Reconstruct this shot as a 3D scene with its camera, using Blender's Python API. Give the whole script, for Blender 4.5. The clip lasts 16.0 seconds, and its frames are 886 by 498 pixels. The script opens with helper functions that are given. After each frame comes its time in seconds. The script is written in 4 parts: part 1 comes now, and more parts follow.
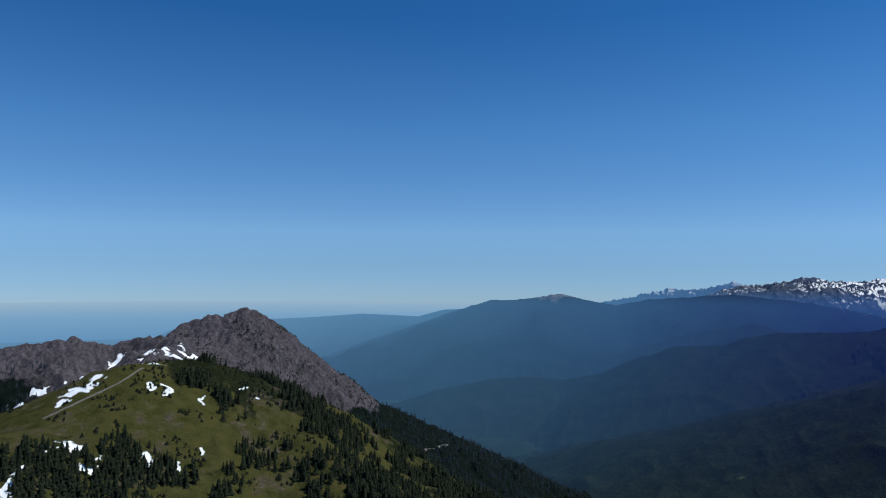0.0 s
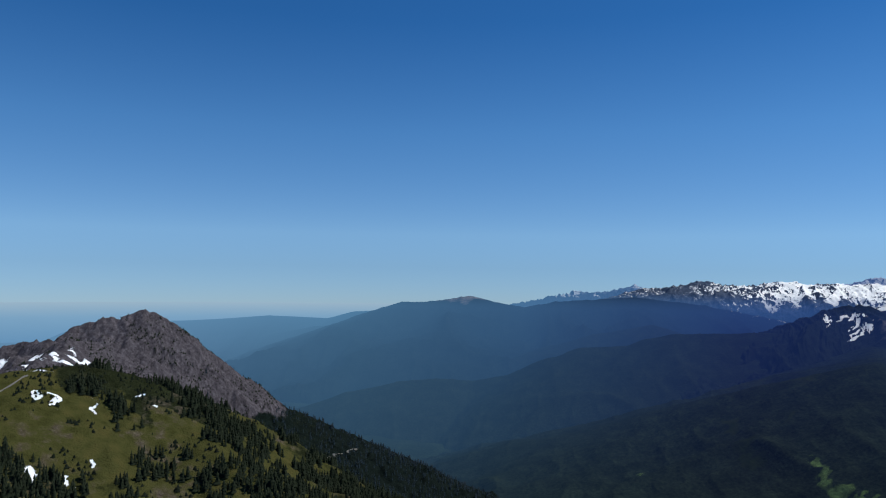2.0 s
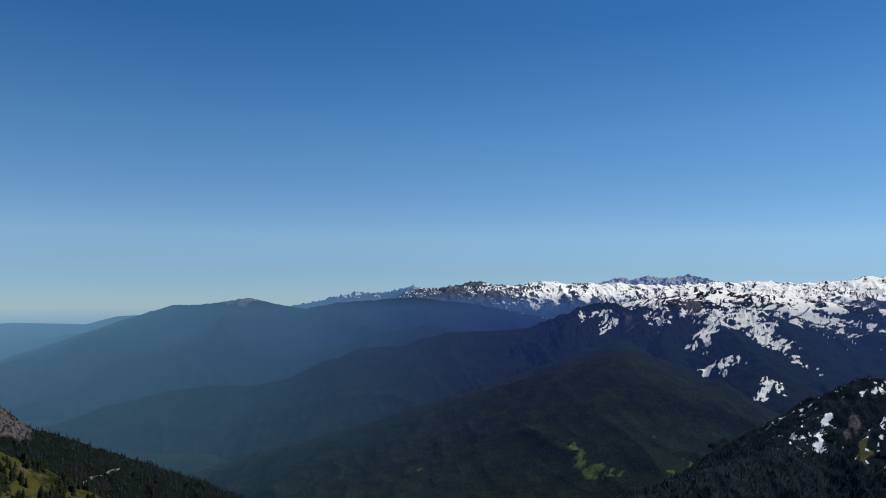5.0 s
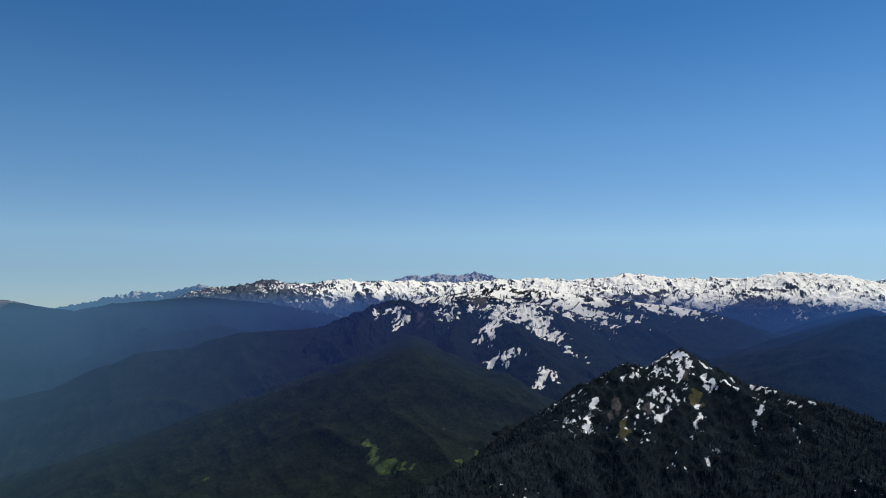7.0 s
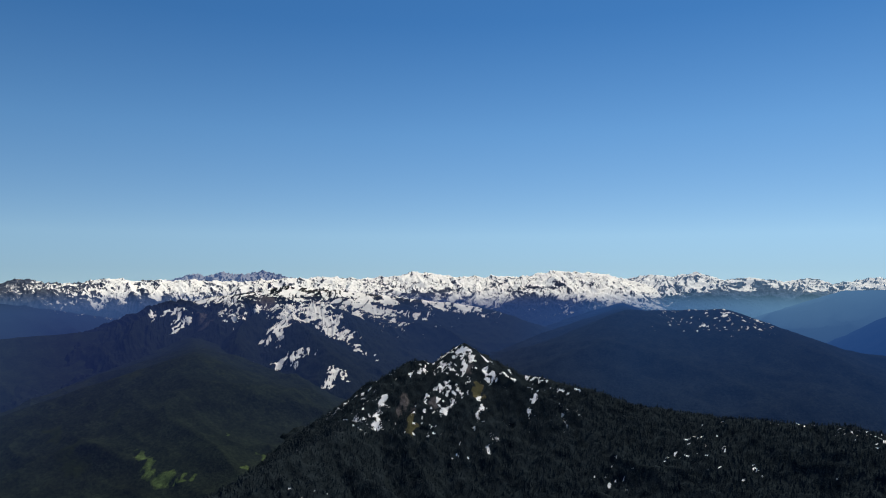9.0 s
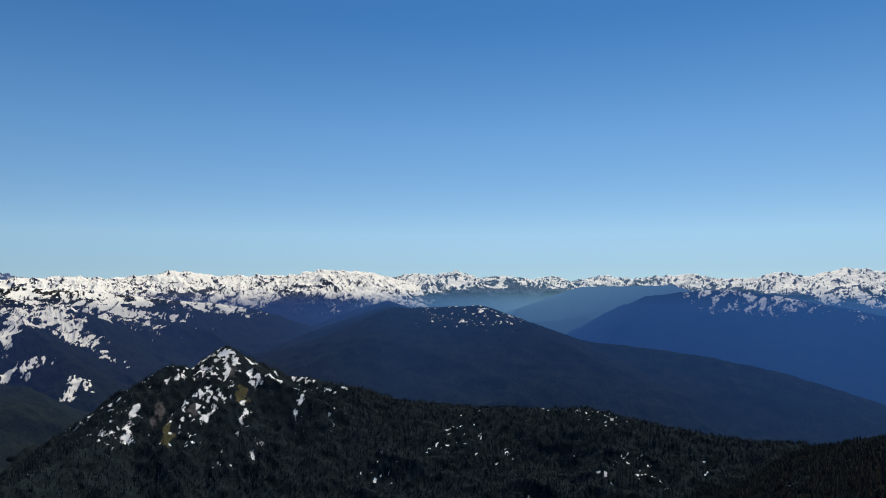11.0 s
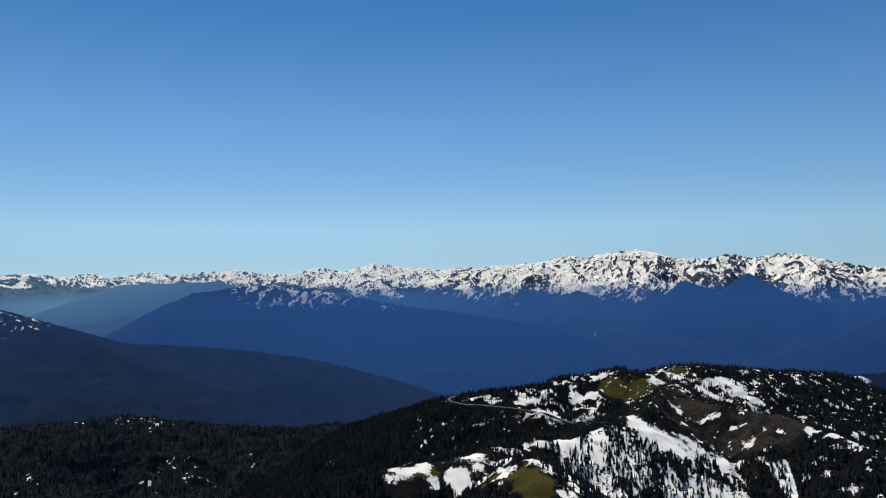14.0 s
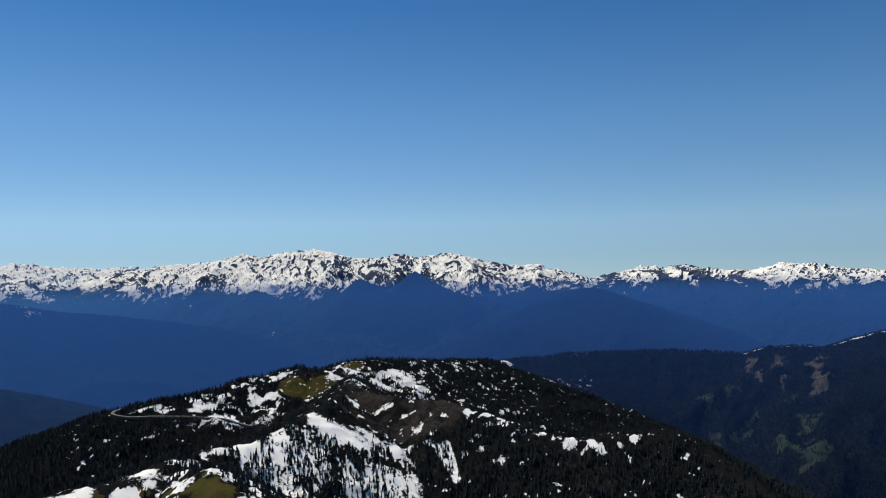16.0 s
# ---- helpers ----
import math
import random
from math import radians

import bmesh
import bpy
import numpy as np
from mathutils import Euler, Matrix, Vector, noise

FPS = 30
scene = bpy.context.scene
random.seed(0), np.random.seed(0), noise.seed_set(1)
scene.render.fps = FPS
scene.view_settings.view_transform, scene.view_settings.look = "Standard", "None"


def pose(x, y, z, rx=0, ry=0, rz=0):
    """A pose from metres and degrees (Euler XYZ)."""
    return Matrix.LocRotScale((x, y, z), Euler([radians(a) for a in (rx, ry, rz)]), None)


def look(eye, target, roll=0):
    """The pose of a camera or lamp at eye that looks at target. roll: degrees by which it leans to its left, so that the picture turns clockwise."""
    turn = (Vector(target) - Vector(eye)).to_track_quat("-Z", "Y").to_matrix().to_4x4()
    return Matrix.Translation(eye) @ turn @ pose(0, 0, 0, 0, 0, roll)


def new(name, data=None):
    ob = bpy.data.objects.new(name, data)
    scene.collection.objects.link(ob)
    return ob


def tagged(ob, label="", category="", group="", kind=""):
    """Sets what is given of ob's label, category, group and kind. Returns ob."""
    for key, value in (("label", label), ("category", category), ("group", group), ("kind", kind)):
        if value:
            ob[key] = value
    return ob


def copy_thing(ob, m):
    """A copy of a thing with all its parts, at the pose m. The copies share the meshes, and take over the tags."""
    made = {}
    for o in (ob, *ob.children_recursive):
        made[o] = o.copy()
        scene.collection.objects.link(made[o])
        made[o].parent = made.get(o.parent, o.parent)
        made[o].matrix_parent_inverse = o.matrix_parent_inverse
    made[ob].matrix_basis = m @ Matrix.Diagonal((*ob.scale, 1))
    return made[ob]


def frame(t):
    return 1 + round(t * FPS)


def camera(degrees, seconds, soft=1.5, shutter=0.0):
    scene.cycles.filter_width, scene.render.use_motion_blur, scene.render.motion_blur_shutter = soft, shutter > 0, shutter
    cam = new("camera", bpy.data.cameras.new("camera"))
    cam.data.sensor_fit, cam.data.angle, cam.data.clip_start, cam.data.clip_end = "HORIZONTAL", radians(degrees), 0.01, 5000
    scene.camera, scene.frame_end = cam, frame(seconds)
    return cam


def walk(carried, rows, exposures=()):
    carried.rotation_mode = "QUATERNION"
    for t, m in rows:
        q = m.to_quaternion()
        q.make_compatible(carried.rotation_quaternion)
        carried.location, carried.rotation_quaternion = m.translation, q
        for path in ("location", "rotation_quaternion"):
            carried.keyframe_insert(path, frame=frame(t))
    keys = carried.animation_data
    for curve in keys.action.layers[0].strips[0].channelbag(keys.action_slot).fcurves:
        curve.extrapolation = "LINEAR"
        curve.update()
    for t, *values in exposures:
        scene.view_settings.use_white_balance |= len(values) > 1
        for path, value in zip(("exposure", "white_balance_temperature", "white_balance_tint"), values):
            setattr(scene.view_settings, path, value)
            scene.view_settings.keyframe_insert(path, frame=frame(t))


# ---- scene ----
cam = camera(63.5, 16.0, soft=1.1)
# seconds, place of the eye in metres, heading to the left, pitch up, lean to the left
ROWS = [
    (0.0, 0.00, -0.00, 0.00, 11.65, 2.13, 0.41),
    (0.5, -0.33, 1.46, 0.24, 9.56, 2.17, 0.55),
    (1.0, -0.66, 2.93, 0.48, 8.18, 2.21, 0.59),
    (1.5, -0.97, 4.41, 0.72, 6.59, 2.30, 0.71),
    (2.0, -1.27, 5.90, 0.98, 4.54, 2.33, 0.80),
    (2.5, -1.56, 7.41, 1.25, 2.43, 2.40, 0.83),
    (3.0, -1.83, 8.91, 1.52, 0.30, 2.46, 0.94),
    (5.5, -2.84, 16.41, 3.15, -16.90, 2.56, 0.41),
    (6.0, -2.83, 17.79, 3.40, -21.11, 2.53, 0.36),
    (6.5, -2.80, 19.15, 3.63, -25.19, 2.50, 0.27),
    (7.0, -2.73, 20.49, 3.85, -29.18, 2.50, 0.23),
    (7.5, -2.64, 21.81, 4.06, -33.23, 2.50, 0.19),
    (8.0, -2.50, 23.09, 4.26, -37.40, 2.46, 0.15),
    (8.5, -2.33, 24.34, 4.46, -41.61, 2.44, 0.13),
    (11.0, 0.14, 29.21, 5.17, -64.36, 2.30, -0.17),
    (11.5, 0.83, 30.06, 5.34, -69.38, 2.28, -0.13),
    (12.0, 1.55, 30.91, 5.53, -74.66, 2.21, -0.34),
    (12.5, 2.28, 31.74, 5.72, -80.75, 2.10, -0.45),
    (13.0, 3.02, 32.56, 5.93, -87.02, 1.98, -0.58),
    (13.5, 3.78, 33.37, 6.14, -93.22, 1.87, -0.66),
    (14.0, 4.55, 34.16, 6.34, -99.45, 1.74, -0.67),
    (14.5, 5.32, 34.94, 6.55, -105.49, 1.66, -0.73),
    (15.0, 6.10, 35.72, 6.74, -111.74, 1.56, -0.73),
    (15.5, 6.88, 36.48, 6.92, -118.41, 1.42, -0.83),
    (16.0, 7.66, 37.24, 7.09, -124.82, 1.32, -0.86),
]
walk(cam, [(t, pose(x, y, z, 90 + pitch, -lean, yaw)) for t, x, y, z, yaw, pitch, lean in ROWS],
     exposures=[(0.0, -0.30, 6400, 10), (6.0, -0.22, 7550, 10), (13.0, -0.14, 8400, 10), (16.0, -0.24, 8100, 10)])

# ---- daylight: high summer sun, clear sky ----
SUN_BEARING, SUN_HEIGHT = 84.0, 56.0
world = bpy.data.worlds.new("clear_sky")
scene.world = world
world.use_nodes = True
wn, wl = world.node_tree.nodes, world.node_tree.links
wn.clear()
sky = wn.new("ShaderNodeTexSky")
sky.sky_type = "NISHITA"
sky.sun_disc = False
sky.sun_elevation, sky.sun_rotation = radians(SUN_HEIGHT), radians(SUN_BEARING)
sky.altitude, sky.air_density, sky.dust_density, sky.ozone_density = 1800, 1.0, 0.05, 3.0
# from this height the horizon dips below the level
place, dip = wn.new("ShaderNodeTexCoord"), wn.new("ShaderNodeVectorMath")
dip.operation = "ADD"
dip.inputs[1].default_value = (0, 0, 0.046)
wl.new(place.outputs["Generated"], dip.inputs[0])
wl.new(dip.outputs[0], sky.inputs[0])
# deep, polarised blue
deep = wn.new("ShaderNodeHueSaturation")
deep.inputs["Saturation"].default_value = 1.10
tint = wn.new("ShaderNodeMix")
tint.data_type, tint.blend_type = "RGBA", "MULTIPLY"
tint.inputs[0].default_value = 1.0
# thin haze pales it towards the horizon
height, paling = wn.new("ShaderNodeSeparateXYZ"), wn.new("ShaderNodeValToRGB")
wl.new(place.outputs["Generated"], height.inputs[0])
stops = paling.color_ramp.elements
for k in range(4):
    stops.new(0.5)
for stop, (at, colour) in zip(stops, ((0.0, (0.43, 0.58, 0.86)), (0.055, (0.56, 0.68, 0.85)), (0.10, (0.74, 0.86, 0.97)), (0.24, (0.64, 0.86, 1.03)), (0.38, (0.45, 0.70, 0.94)), (0.64, (0.42, 0.67, 0.94)))):
    stop.position, stop.color = at, (*colour, 1)
lift = wn.new("ShaderNodeMath")
lift.inputs[1].default_value = 0.04
wl.new(height.outputs["Z"], lift.inputs[0])
wl.new(lift.outputs[0], paling.inputs[0])
wl.new(paling.outputs[0], tint.inputs[7])
wl.new(sky.outputs[0], tint.inputs[6])
wl.new(tint.outputs[2], deep.inputs["Color"])
air = wn.new("ShaderNodeBackground")
air.inputs["Strength"].default_value = 0.132
wl.new(deep.outputs[0], air.inputs["Color"])
wl.new(air.outputs[0], wn.new("ShaderNodeOutputWorld").inputs["Surface"])

sun = new("sun", bpy.data.lights.new("sun", "SUN"))
sun.data.energy, sun.data.angle, sun.data.color = 5.0, radians(0.6), (0.965, 0.985, 0.94)
sun_way = Vector((math.sin(radians(SUN_BEARING)) * math.cos(radians(SUN_HEIGHT)), math.cos(radians(SUN_BEARING)) * math.cos(radians(SUN_HEIGHT)), math.sin(radians(SUN_HEIGHT))))
sun.matrix_world = look(sun_way * 900, (0, 0, 0))

# ---- materials ----
def shader(name):
    m = bpy.data.materials.new(name)
    m.use_nodes = True
    m.node_tree.nodes.clear()
    return m, m.node_tree.nodes, m.node_tree.links


def grain(n, l, where, size, detail=5.0, rough=0.6, stretch=None):
    """Noise whose lumps are size metres across."""
    t = n.new("ShaderNodeTexNoise")
    t.inputs["Scale"].default_value, t.inputs["Detail"].default_value, t.inputs["Roughness"].default_value = 1 / size, detail, rough
    if stretch:
        s = n.new("ShaderNodeVectorMath")
        s.operation = "MULTIPLY"
        s.inputs[1].default_value = stretch
        l.new(where, s.inputs[0])
        where = s.outputs[0]
    l.new(where, t.inputs["Vector"])
    return t.outputs["Fac"]


def number(n, l, op, a, b, c=None):
    k = n.new("ShaderNodeMath")
    k.operation = op
    for i, v in enumerate((a, b, c)):
        if v is None:
            continue
        if isinstance(v, (int, float)):
            k.inputs[i].default_value = v
        else:
            l.new(v, k.inputs[i])
    return k.outputs[0]


def ramp(n, l, fac, stops):
    r = n.new("ShaderNodeValToRGB")
    e = r.color_ramp.elements
    while len(e) < len(stops):
        e.new(0.5)
    for k, (p, c) in zip(e, stops):
        k.position, k.color = p, (*c, 1)
    l.new(fac, r.inputs["Fac"])
    return r.outputs["Color"]


def blend(n, l, fac, a, b):
    k = n.new("ShaderNodeMix")
    k.data_type = "RGBA"
    l.new(fac, k.inputs[0])
    for s, v in ((k.inputs[6], a), (k.inputs[7], b)):
        if isinstance(v, tuple):
            s.default_value = (*v, 1)
        else:
            l.new(v, s)
    return k.outputs[2]


def edge(n, l, cover, wobble, amount, sharp):
    """A ragged border: the cover (0 to 1) shifted by noise and sharpened."""
    a = number(n, l, "MULTIPLY_ADD", number(n, l, "SUBTRACT", wobble, 0.5), amount, cover)
    k = number(n, l, "MULTIPLY_ADD", number(n, l, "SUBTRACT", a, 0.5), sharp, 0.5)
    k.node.use_clamp = True
    return k


def cover(n, name):
    a = n.new("ShaderNodeAttribute")
    a.attribute_name = name
    return a.outputs["Fac"]


# painted haze colours by bearing: nearer, and paler far off; brightest below the sun
NEAR_HAZE = [(-30, (0.075, 0.180, 0.330)), (-12, (0.070, 0.190, 0.360)), (0, (0.050, 0.142, 0.310)), (18, (0.020, 0.048, 0.210)), (40, (0.021, 0.058, 0.205)),
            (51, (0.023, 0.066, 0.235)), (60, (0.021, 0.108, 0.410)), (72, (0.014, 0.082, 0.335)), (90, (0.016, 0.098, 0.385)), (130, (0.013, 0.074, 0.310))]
FAR_HAZE = [(-30, (0.19, 0.41, 0.67)), (-12, (0.12, 0.31, 0.54)), (0, (0.080, 0.220, 0.430)), (18, (0.046, 0.135, 0.380)), (40, (0.020, 0.064, 0.250)),
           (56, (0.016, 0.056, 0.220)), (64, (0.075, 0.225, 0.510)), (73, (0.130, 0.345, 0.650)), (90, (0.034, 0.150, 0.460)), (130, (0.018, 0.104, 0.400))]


def painted_haze(n, l, where, end, clear, thick=1.0):
    """Haze painted as glow into far surfaces: thicker with distance and towards the valleys, as little as the clear
    share on the tops. thick: scales it for one material.
    """
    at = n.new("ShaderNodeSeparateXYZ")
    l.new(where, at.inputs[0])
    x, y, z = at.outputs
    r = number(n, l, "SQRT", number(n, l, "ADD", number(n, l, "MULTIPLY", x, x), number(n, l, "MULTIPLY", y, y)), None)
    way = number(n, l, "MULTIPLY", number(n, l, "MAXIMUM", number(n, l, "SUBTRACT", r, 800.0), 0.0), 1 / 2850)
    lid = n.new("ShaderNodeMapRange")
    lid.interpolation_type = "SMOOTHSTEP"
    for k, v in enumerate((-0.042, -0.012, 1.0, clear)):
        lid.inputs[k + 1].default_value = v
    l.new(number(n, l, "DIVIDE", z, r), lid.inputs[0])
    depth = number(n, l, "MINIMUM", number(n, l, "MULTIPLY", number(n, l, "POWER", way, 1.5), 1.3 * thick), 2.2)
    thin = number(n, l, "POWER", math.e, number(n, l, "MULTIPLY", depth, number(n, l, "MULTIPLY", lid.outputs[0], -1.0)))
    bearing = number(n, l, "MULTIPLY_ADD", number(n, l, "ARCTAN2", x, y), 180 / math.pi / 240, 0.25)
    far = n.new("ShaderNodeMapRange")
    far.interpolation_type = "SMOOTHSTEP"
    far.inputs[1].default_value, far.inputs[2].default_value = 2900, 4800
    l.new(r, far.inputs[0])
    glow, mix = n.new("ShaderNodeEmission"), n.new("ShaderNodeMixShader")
    airs = [ramp(n, l, bearing, [((d + 60) / 240, c) for d, c in tones]) for tones in (NEAR_HAZE, FAR_HAZE)]
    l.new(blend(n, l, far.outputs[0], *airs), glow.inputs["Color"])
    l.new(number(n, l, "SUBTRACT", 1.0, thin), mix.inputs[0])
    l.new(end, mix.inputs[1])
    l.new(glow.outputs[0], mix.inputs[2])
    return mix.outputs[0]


def land(name, size, forest, rock, grass, veiled=False, bump=0.6, snow=(0.84, 0.85, 0.87), ragged=2.2, fleck=3.0, clear=0.10, thick=1.0):
    """Mountain ground: forest, with grass, rock and snow where the covers of those names lie. size: of the tree crowns
    or tufts, in metres.
    veiled: distant land, with haze painted in as a glow of the surface itself."""
    m, n, l = shader(name)
    where = n.new("ShaderNodeNewGeometry").outputs["Position"]
    fine, mid, wide = grain(n, l, where, size, 4), grain(n, l, where, size * 7, 5), grain(n, l, where, size * 40, 4)
    tone = number(n, l, "MULTIPLY_ADD", fine, 0.55, number(n, l, "MULTIPLY", mid, 0.45))
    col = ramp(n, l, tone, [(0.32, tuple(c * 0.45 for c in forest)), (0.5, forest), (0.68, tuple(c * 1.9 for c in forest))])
    turf = ramp(n, l, mid, [(0.3, tuple(c * 0.65 for c in grass)), (0.5, grass), (0.7, (grass[0] * 1.35, grass[1] * 1.15, grass[2] * 1.2))])
    stone = ramp(n, l, number(n, l, "MULTIPLY_ADD", grain(n, l, where, size * 2.2, 8, 0.75, (1, 1, 0.35)), 0.8, number(n, l, "MULTIPLY", wide, 0.2)),
                 [(0.36, tuple(c * 0.35 for c in rock)), (0.5, rock), (0.64, tuple(min(0.5, c * 1.9) for c in rock))])
    col = blend(n, l, edge(n, l, cover(n, "grass"), mid, 0.9, 5), col, turf)
    col = blend(n, l, edge(n, l, cover(n, "rock"), mid, 1.1, 4), col, stone)
    white = edge(n, l, cover(n, "snow"), number(n, l, "MULTIPLY_ADD", grain(n, l, where, size * fleck, 8, 0.72, (1, 1, 0.6)), 0.8, number(n, l, "MULTIPLY", wide, 0.2)), ragged, 9)
    white = number(n, l, "MULTIPLY", white, number(n, l, "GREATER_THAN", cover(n, "snow"), 0.03))
    tint = ramp(n, l, mid, [(0.3, tuple(c * 0.88 for c in snow)), (0.6, snow)])
    col = blend(n, l, white, col, tint)
    b = n.new("ShaderNodeBsdfPrincipled")
    l.new(col, b.inputs["Base Color"])
    b.inputs["Specular IOR Level"].default_value = 0.0
    l.new(number(n, l, "MULTIPLY_ADD", white, -0.3, 0.95), b.inputs["Roughness"])
    relief = n.new("ShaderNodeBump")
    l.new(number(n, l, "MULTIPLY", tone, number(n, l, "MULTIPLY_ADD", white, -0.95, 1)), relief.inputs["Height"])
    relief.inputs["Strength"].default_value, relief.inputs["Distance"].default_value = bump, size * 1.5
    l.new(relief.outputs[0], b.inputs["Normal"])
    end = b.outputs[0]
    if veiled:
        end = painted_haze(n, l, where, end, clear, thick)
    l.new(end, n.new("ShaderNodeOutputMaterial").inputs["Surface"])
    return m


def foliage(name, dark, light, veiled=False):
    m, n, l = shader(name)
    where = n.new("ShaderNodeNewGeometry")
    who = n.new("ShaderNodeObjectInfo")
    v = number(n, l, "MULTIPLY_ADD", grain(n, l, where.outputs["Position"], 1.1, 4), 0.6, number(n, l, "MULTIPLY", number(n, l, "ADD", where.outputs["Random Per Island"], who.outputs["Random"]), 0.2))
    b = n.new("ShaderNodeBsdfPrincipled")
    l.new(ramp(n, l, v, [(0.3, dark), (0.7, light)]), b.inputs["Base Color"])
    b.inputs["Roughness"].default_value, b.inputs["Specular IOR Level"].default_value = 0.9, 0.02
    # far trees get the painted haze as emission on the needles
    end = painted_haze(n, l, where.outputs["Position"], b.outputs[0], 0.4) if veiled else b.outputs[0]
    l.new(end, n.new("ShaderNodeOutputMaterial").inputs["Surface"])
    return m


def plain(name, a, b_, size, rough=0.9):
    m, n, l = shader(name)
    where = n.new("ShaderNodeNewGeometry").outputs["Position"]
    b = n.new("ShaderNodeBsdfPrincipled")
    l.new(ramp(n, l, grain(n, l, where, size, 6), [(0.3, a), (0.7, b_)]), b.inputs["Base Color"])
    b.inputs["Roughness"].default_value = rough
    l.new(b.outputs[0], n.new("ShaderNodeOutputMaterial").inputs["Surface"])
    return m


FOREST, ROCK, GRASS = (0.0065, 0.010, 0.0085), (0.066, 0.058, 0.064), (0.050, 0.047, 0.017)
SNOW = (0.96, 0.94, 0.895)
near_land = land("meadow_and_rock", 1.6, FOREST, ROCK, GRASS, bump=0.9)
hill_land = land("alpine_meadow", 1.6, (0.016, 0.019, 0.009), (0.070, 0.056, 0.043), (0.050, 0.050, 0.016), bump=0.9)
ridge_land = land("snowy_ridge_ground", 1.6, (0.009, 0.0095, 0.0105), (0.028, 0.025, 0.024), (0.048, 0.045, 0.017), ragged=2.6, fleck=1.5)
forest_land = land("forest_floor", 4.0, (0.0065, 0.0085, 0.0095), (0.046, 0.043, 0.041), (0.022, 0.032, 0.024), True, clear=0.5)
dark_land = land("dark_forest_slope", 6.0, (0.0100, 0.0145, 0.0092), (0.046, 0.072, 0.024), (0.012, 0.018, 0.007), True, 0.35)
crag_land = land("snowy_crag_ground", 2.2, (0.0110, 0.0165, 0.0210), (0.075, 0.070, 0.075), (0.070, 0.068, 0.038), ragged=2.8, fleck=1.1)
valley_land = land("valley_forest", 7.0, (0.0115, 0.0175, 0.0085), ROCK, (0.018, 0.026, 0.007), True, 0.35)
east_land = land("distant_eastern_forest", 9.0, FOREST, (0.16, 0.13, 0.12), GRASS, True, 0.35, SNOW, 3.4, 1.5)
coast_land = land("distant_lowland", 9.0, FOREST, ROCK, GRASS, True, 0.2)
# the blue cast of haze is also put into these forest colours
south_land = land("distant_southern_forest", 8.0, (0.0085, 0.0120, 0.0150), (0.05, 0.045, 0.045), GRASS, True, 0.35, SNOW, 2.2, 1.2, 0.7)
# less painted haze on the near ridge, more on the far one
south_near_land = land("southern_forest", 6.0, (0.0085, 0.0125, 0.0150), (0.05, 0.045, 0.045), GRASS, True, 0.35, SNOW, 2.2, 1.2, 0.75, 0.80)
denser_haze_land = land("denser_haze_southern_forest", 8.0, (0.0085, 0.0120, 0.0150), (0.05, 0.045, 0.045), GRASS, True, 0.35, SNOW, 2.2, 1.2, 0.55, 1.25)
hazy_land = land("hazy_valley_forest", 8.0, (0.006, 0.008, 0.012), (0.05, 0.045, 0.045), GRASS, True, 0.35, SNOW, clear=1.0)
# bluish rock below: distance haze put into the base colour
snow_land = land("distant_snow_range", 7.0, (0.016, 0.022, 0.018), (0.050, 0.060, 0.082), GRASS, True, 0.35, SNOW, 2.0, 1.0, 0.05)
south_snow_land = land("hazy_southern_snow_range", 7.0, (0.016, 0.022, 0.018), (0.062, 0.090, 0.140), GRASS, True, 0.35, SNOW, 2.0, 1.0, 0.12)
needle_land = land("distant_hazed_peaks", 7.0, (0.05, 0.06, 0.07), (0.125, 0.140, 0.155), GRASS, True, 0.4, SNOW, 1.6, 1.0, 0.62)
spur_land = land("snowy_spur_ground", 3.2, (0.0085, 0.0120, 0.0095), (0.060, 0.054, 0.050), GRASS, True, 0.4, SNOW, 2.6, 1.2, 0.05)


def hazed_sea():
    """A calm strait far off; its haze is painted as glow, paler towards the horizon."""
    m, n, l = shader("hazy_sea")
    where = n.new("ShaderNodeNewGeometry").outputs["Position"]
    b = n.new("ShaderNodeBsdfPrincipled")
    l.new(ramp(n, l, grain(n, l, where, 300, 4, 0.6, (1, 4, 1)), [(0.35, (0.015, 0.05, 0.09)), (0.65, (0.03, 0.08, 0.13))]), b.inputs["Base Color"])
    b.inputs["Roughness"].default_value = 0.5
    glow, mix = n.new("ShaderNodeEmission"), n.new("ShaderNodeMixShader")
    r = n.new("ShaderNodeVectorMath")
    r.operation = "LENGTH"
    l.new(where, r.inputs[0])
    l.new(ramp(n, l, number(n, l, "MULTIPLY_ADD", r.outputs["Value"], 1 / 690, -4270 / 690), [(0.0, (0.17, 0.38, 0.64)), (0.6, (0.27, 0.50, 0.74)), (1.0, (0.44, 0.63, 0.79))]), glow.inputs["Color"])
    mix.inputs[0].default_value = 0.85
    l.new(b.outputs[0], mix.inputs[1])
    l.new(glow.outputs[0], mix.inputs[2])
    l.new(mix.outputs[0], n.new("ShaderNodeOutputMaterial").inputs["Surface"])
    return m

# ---- landforms ----
def lattice(ix, iy, seed):
    h = (ix.astype(np.int64) * 374761393 + iy.astype(np.int64) * 668265263 + seed * 1442695041) & 0xFFFFFFFF
    h = ((h ^ (h >> 13)) * 1274126177) & 0xFFFFFFFF
    return ((h ^ (h >> 16)) & 0xFFFF) / 65535.0


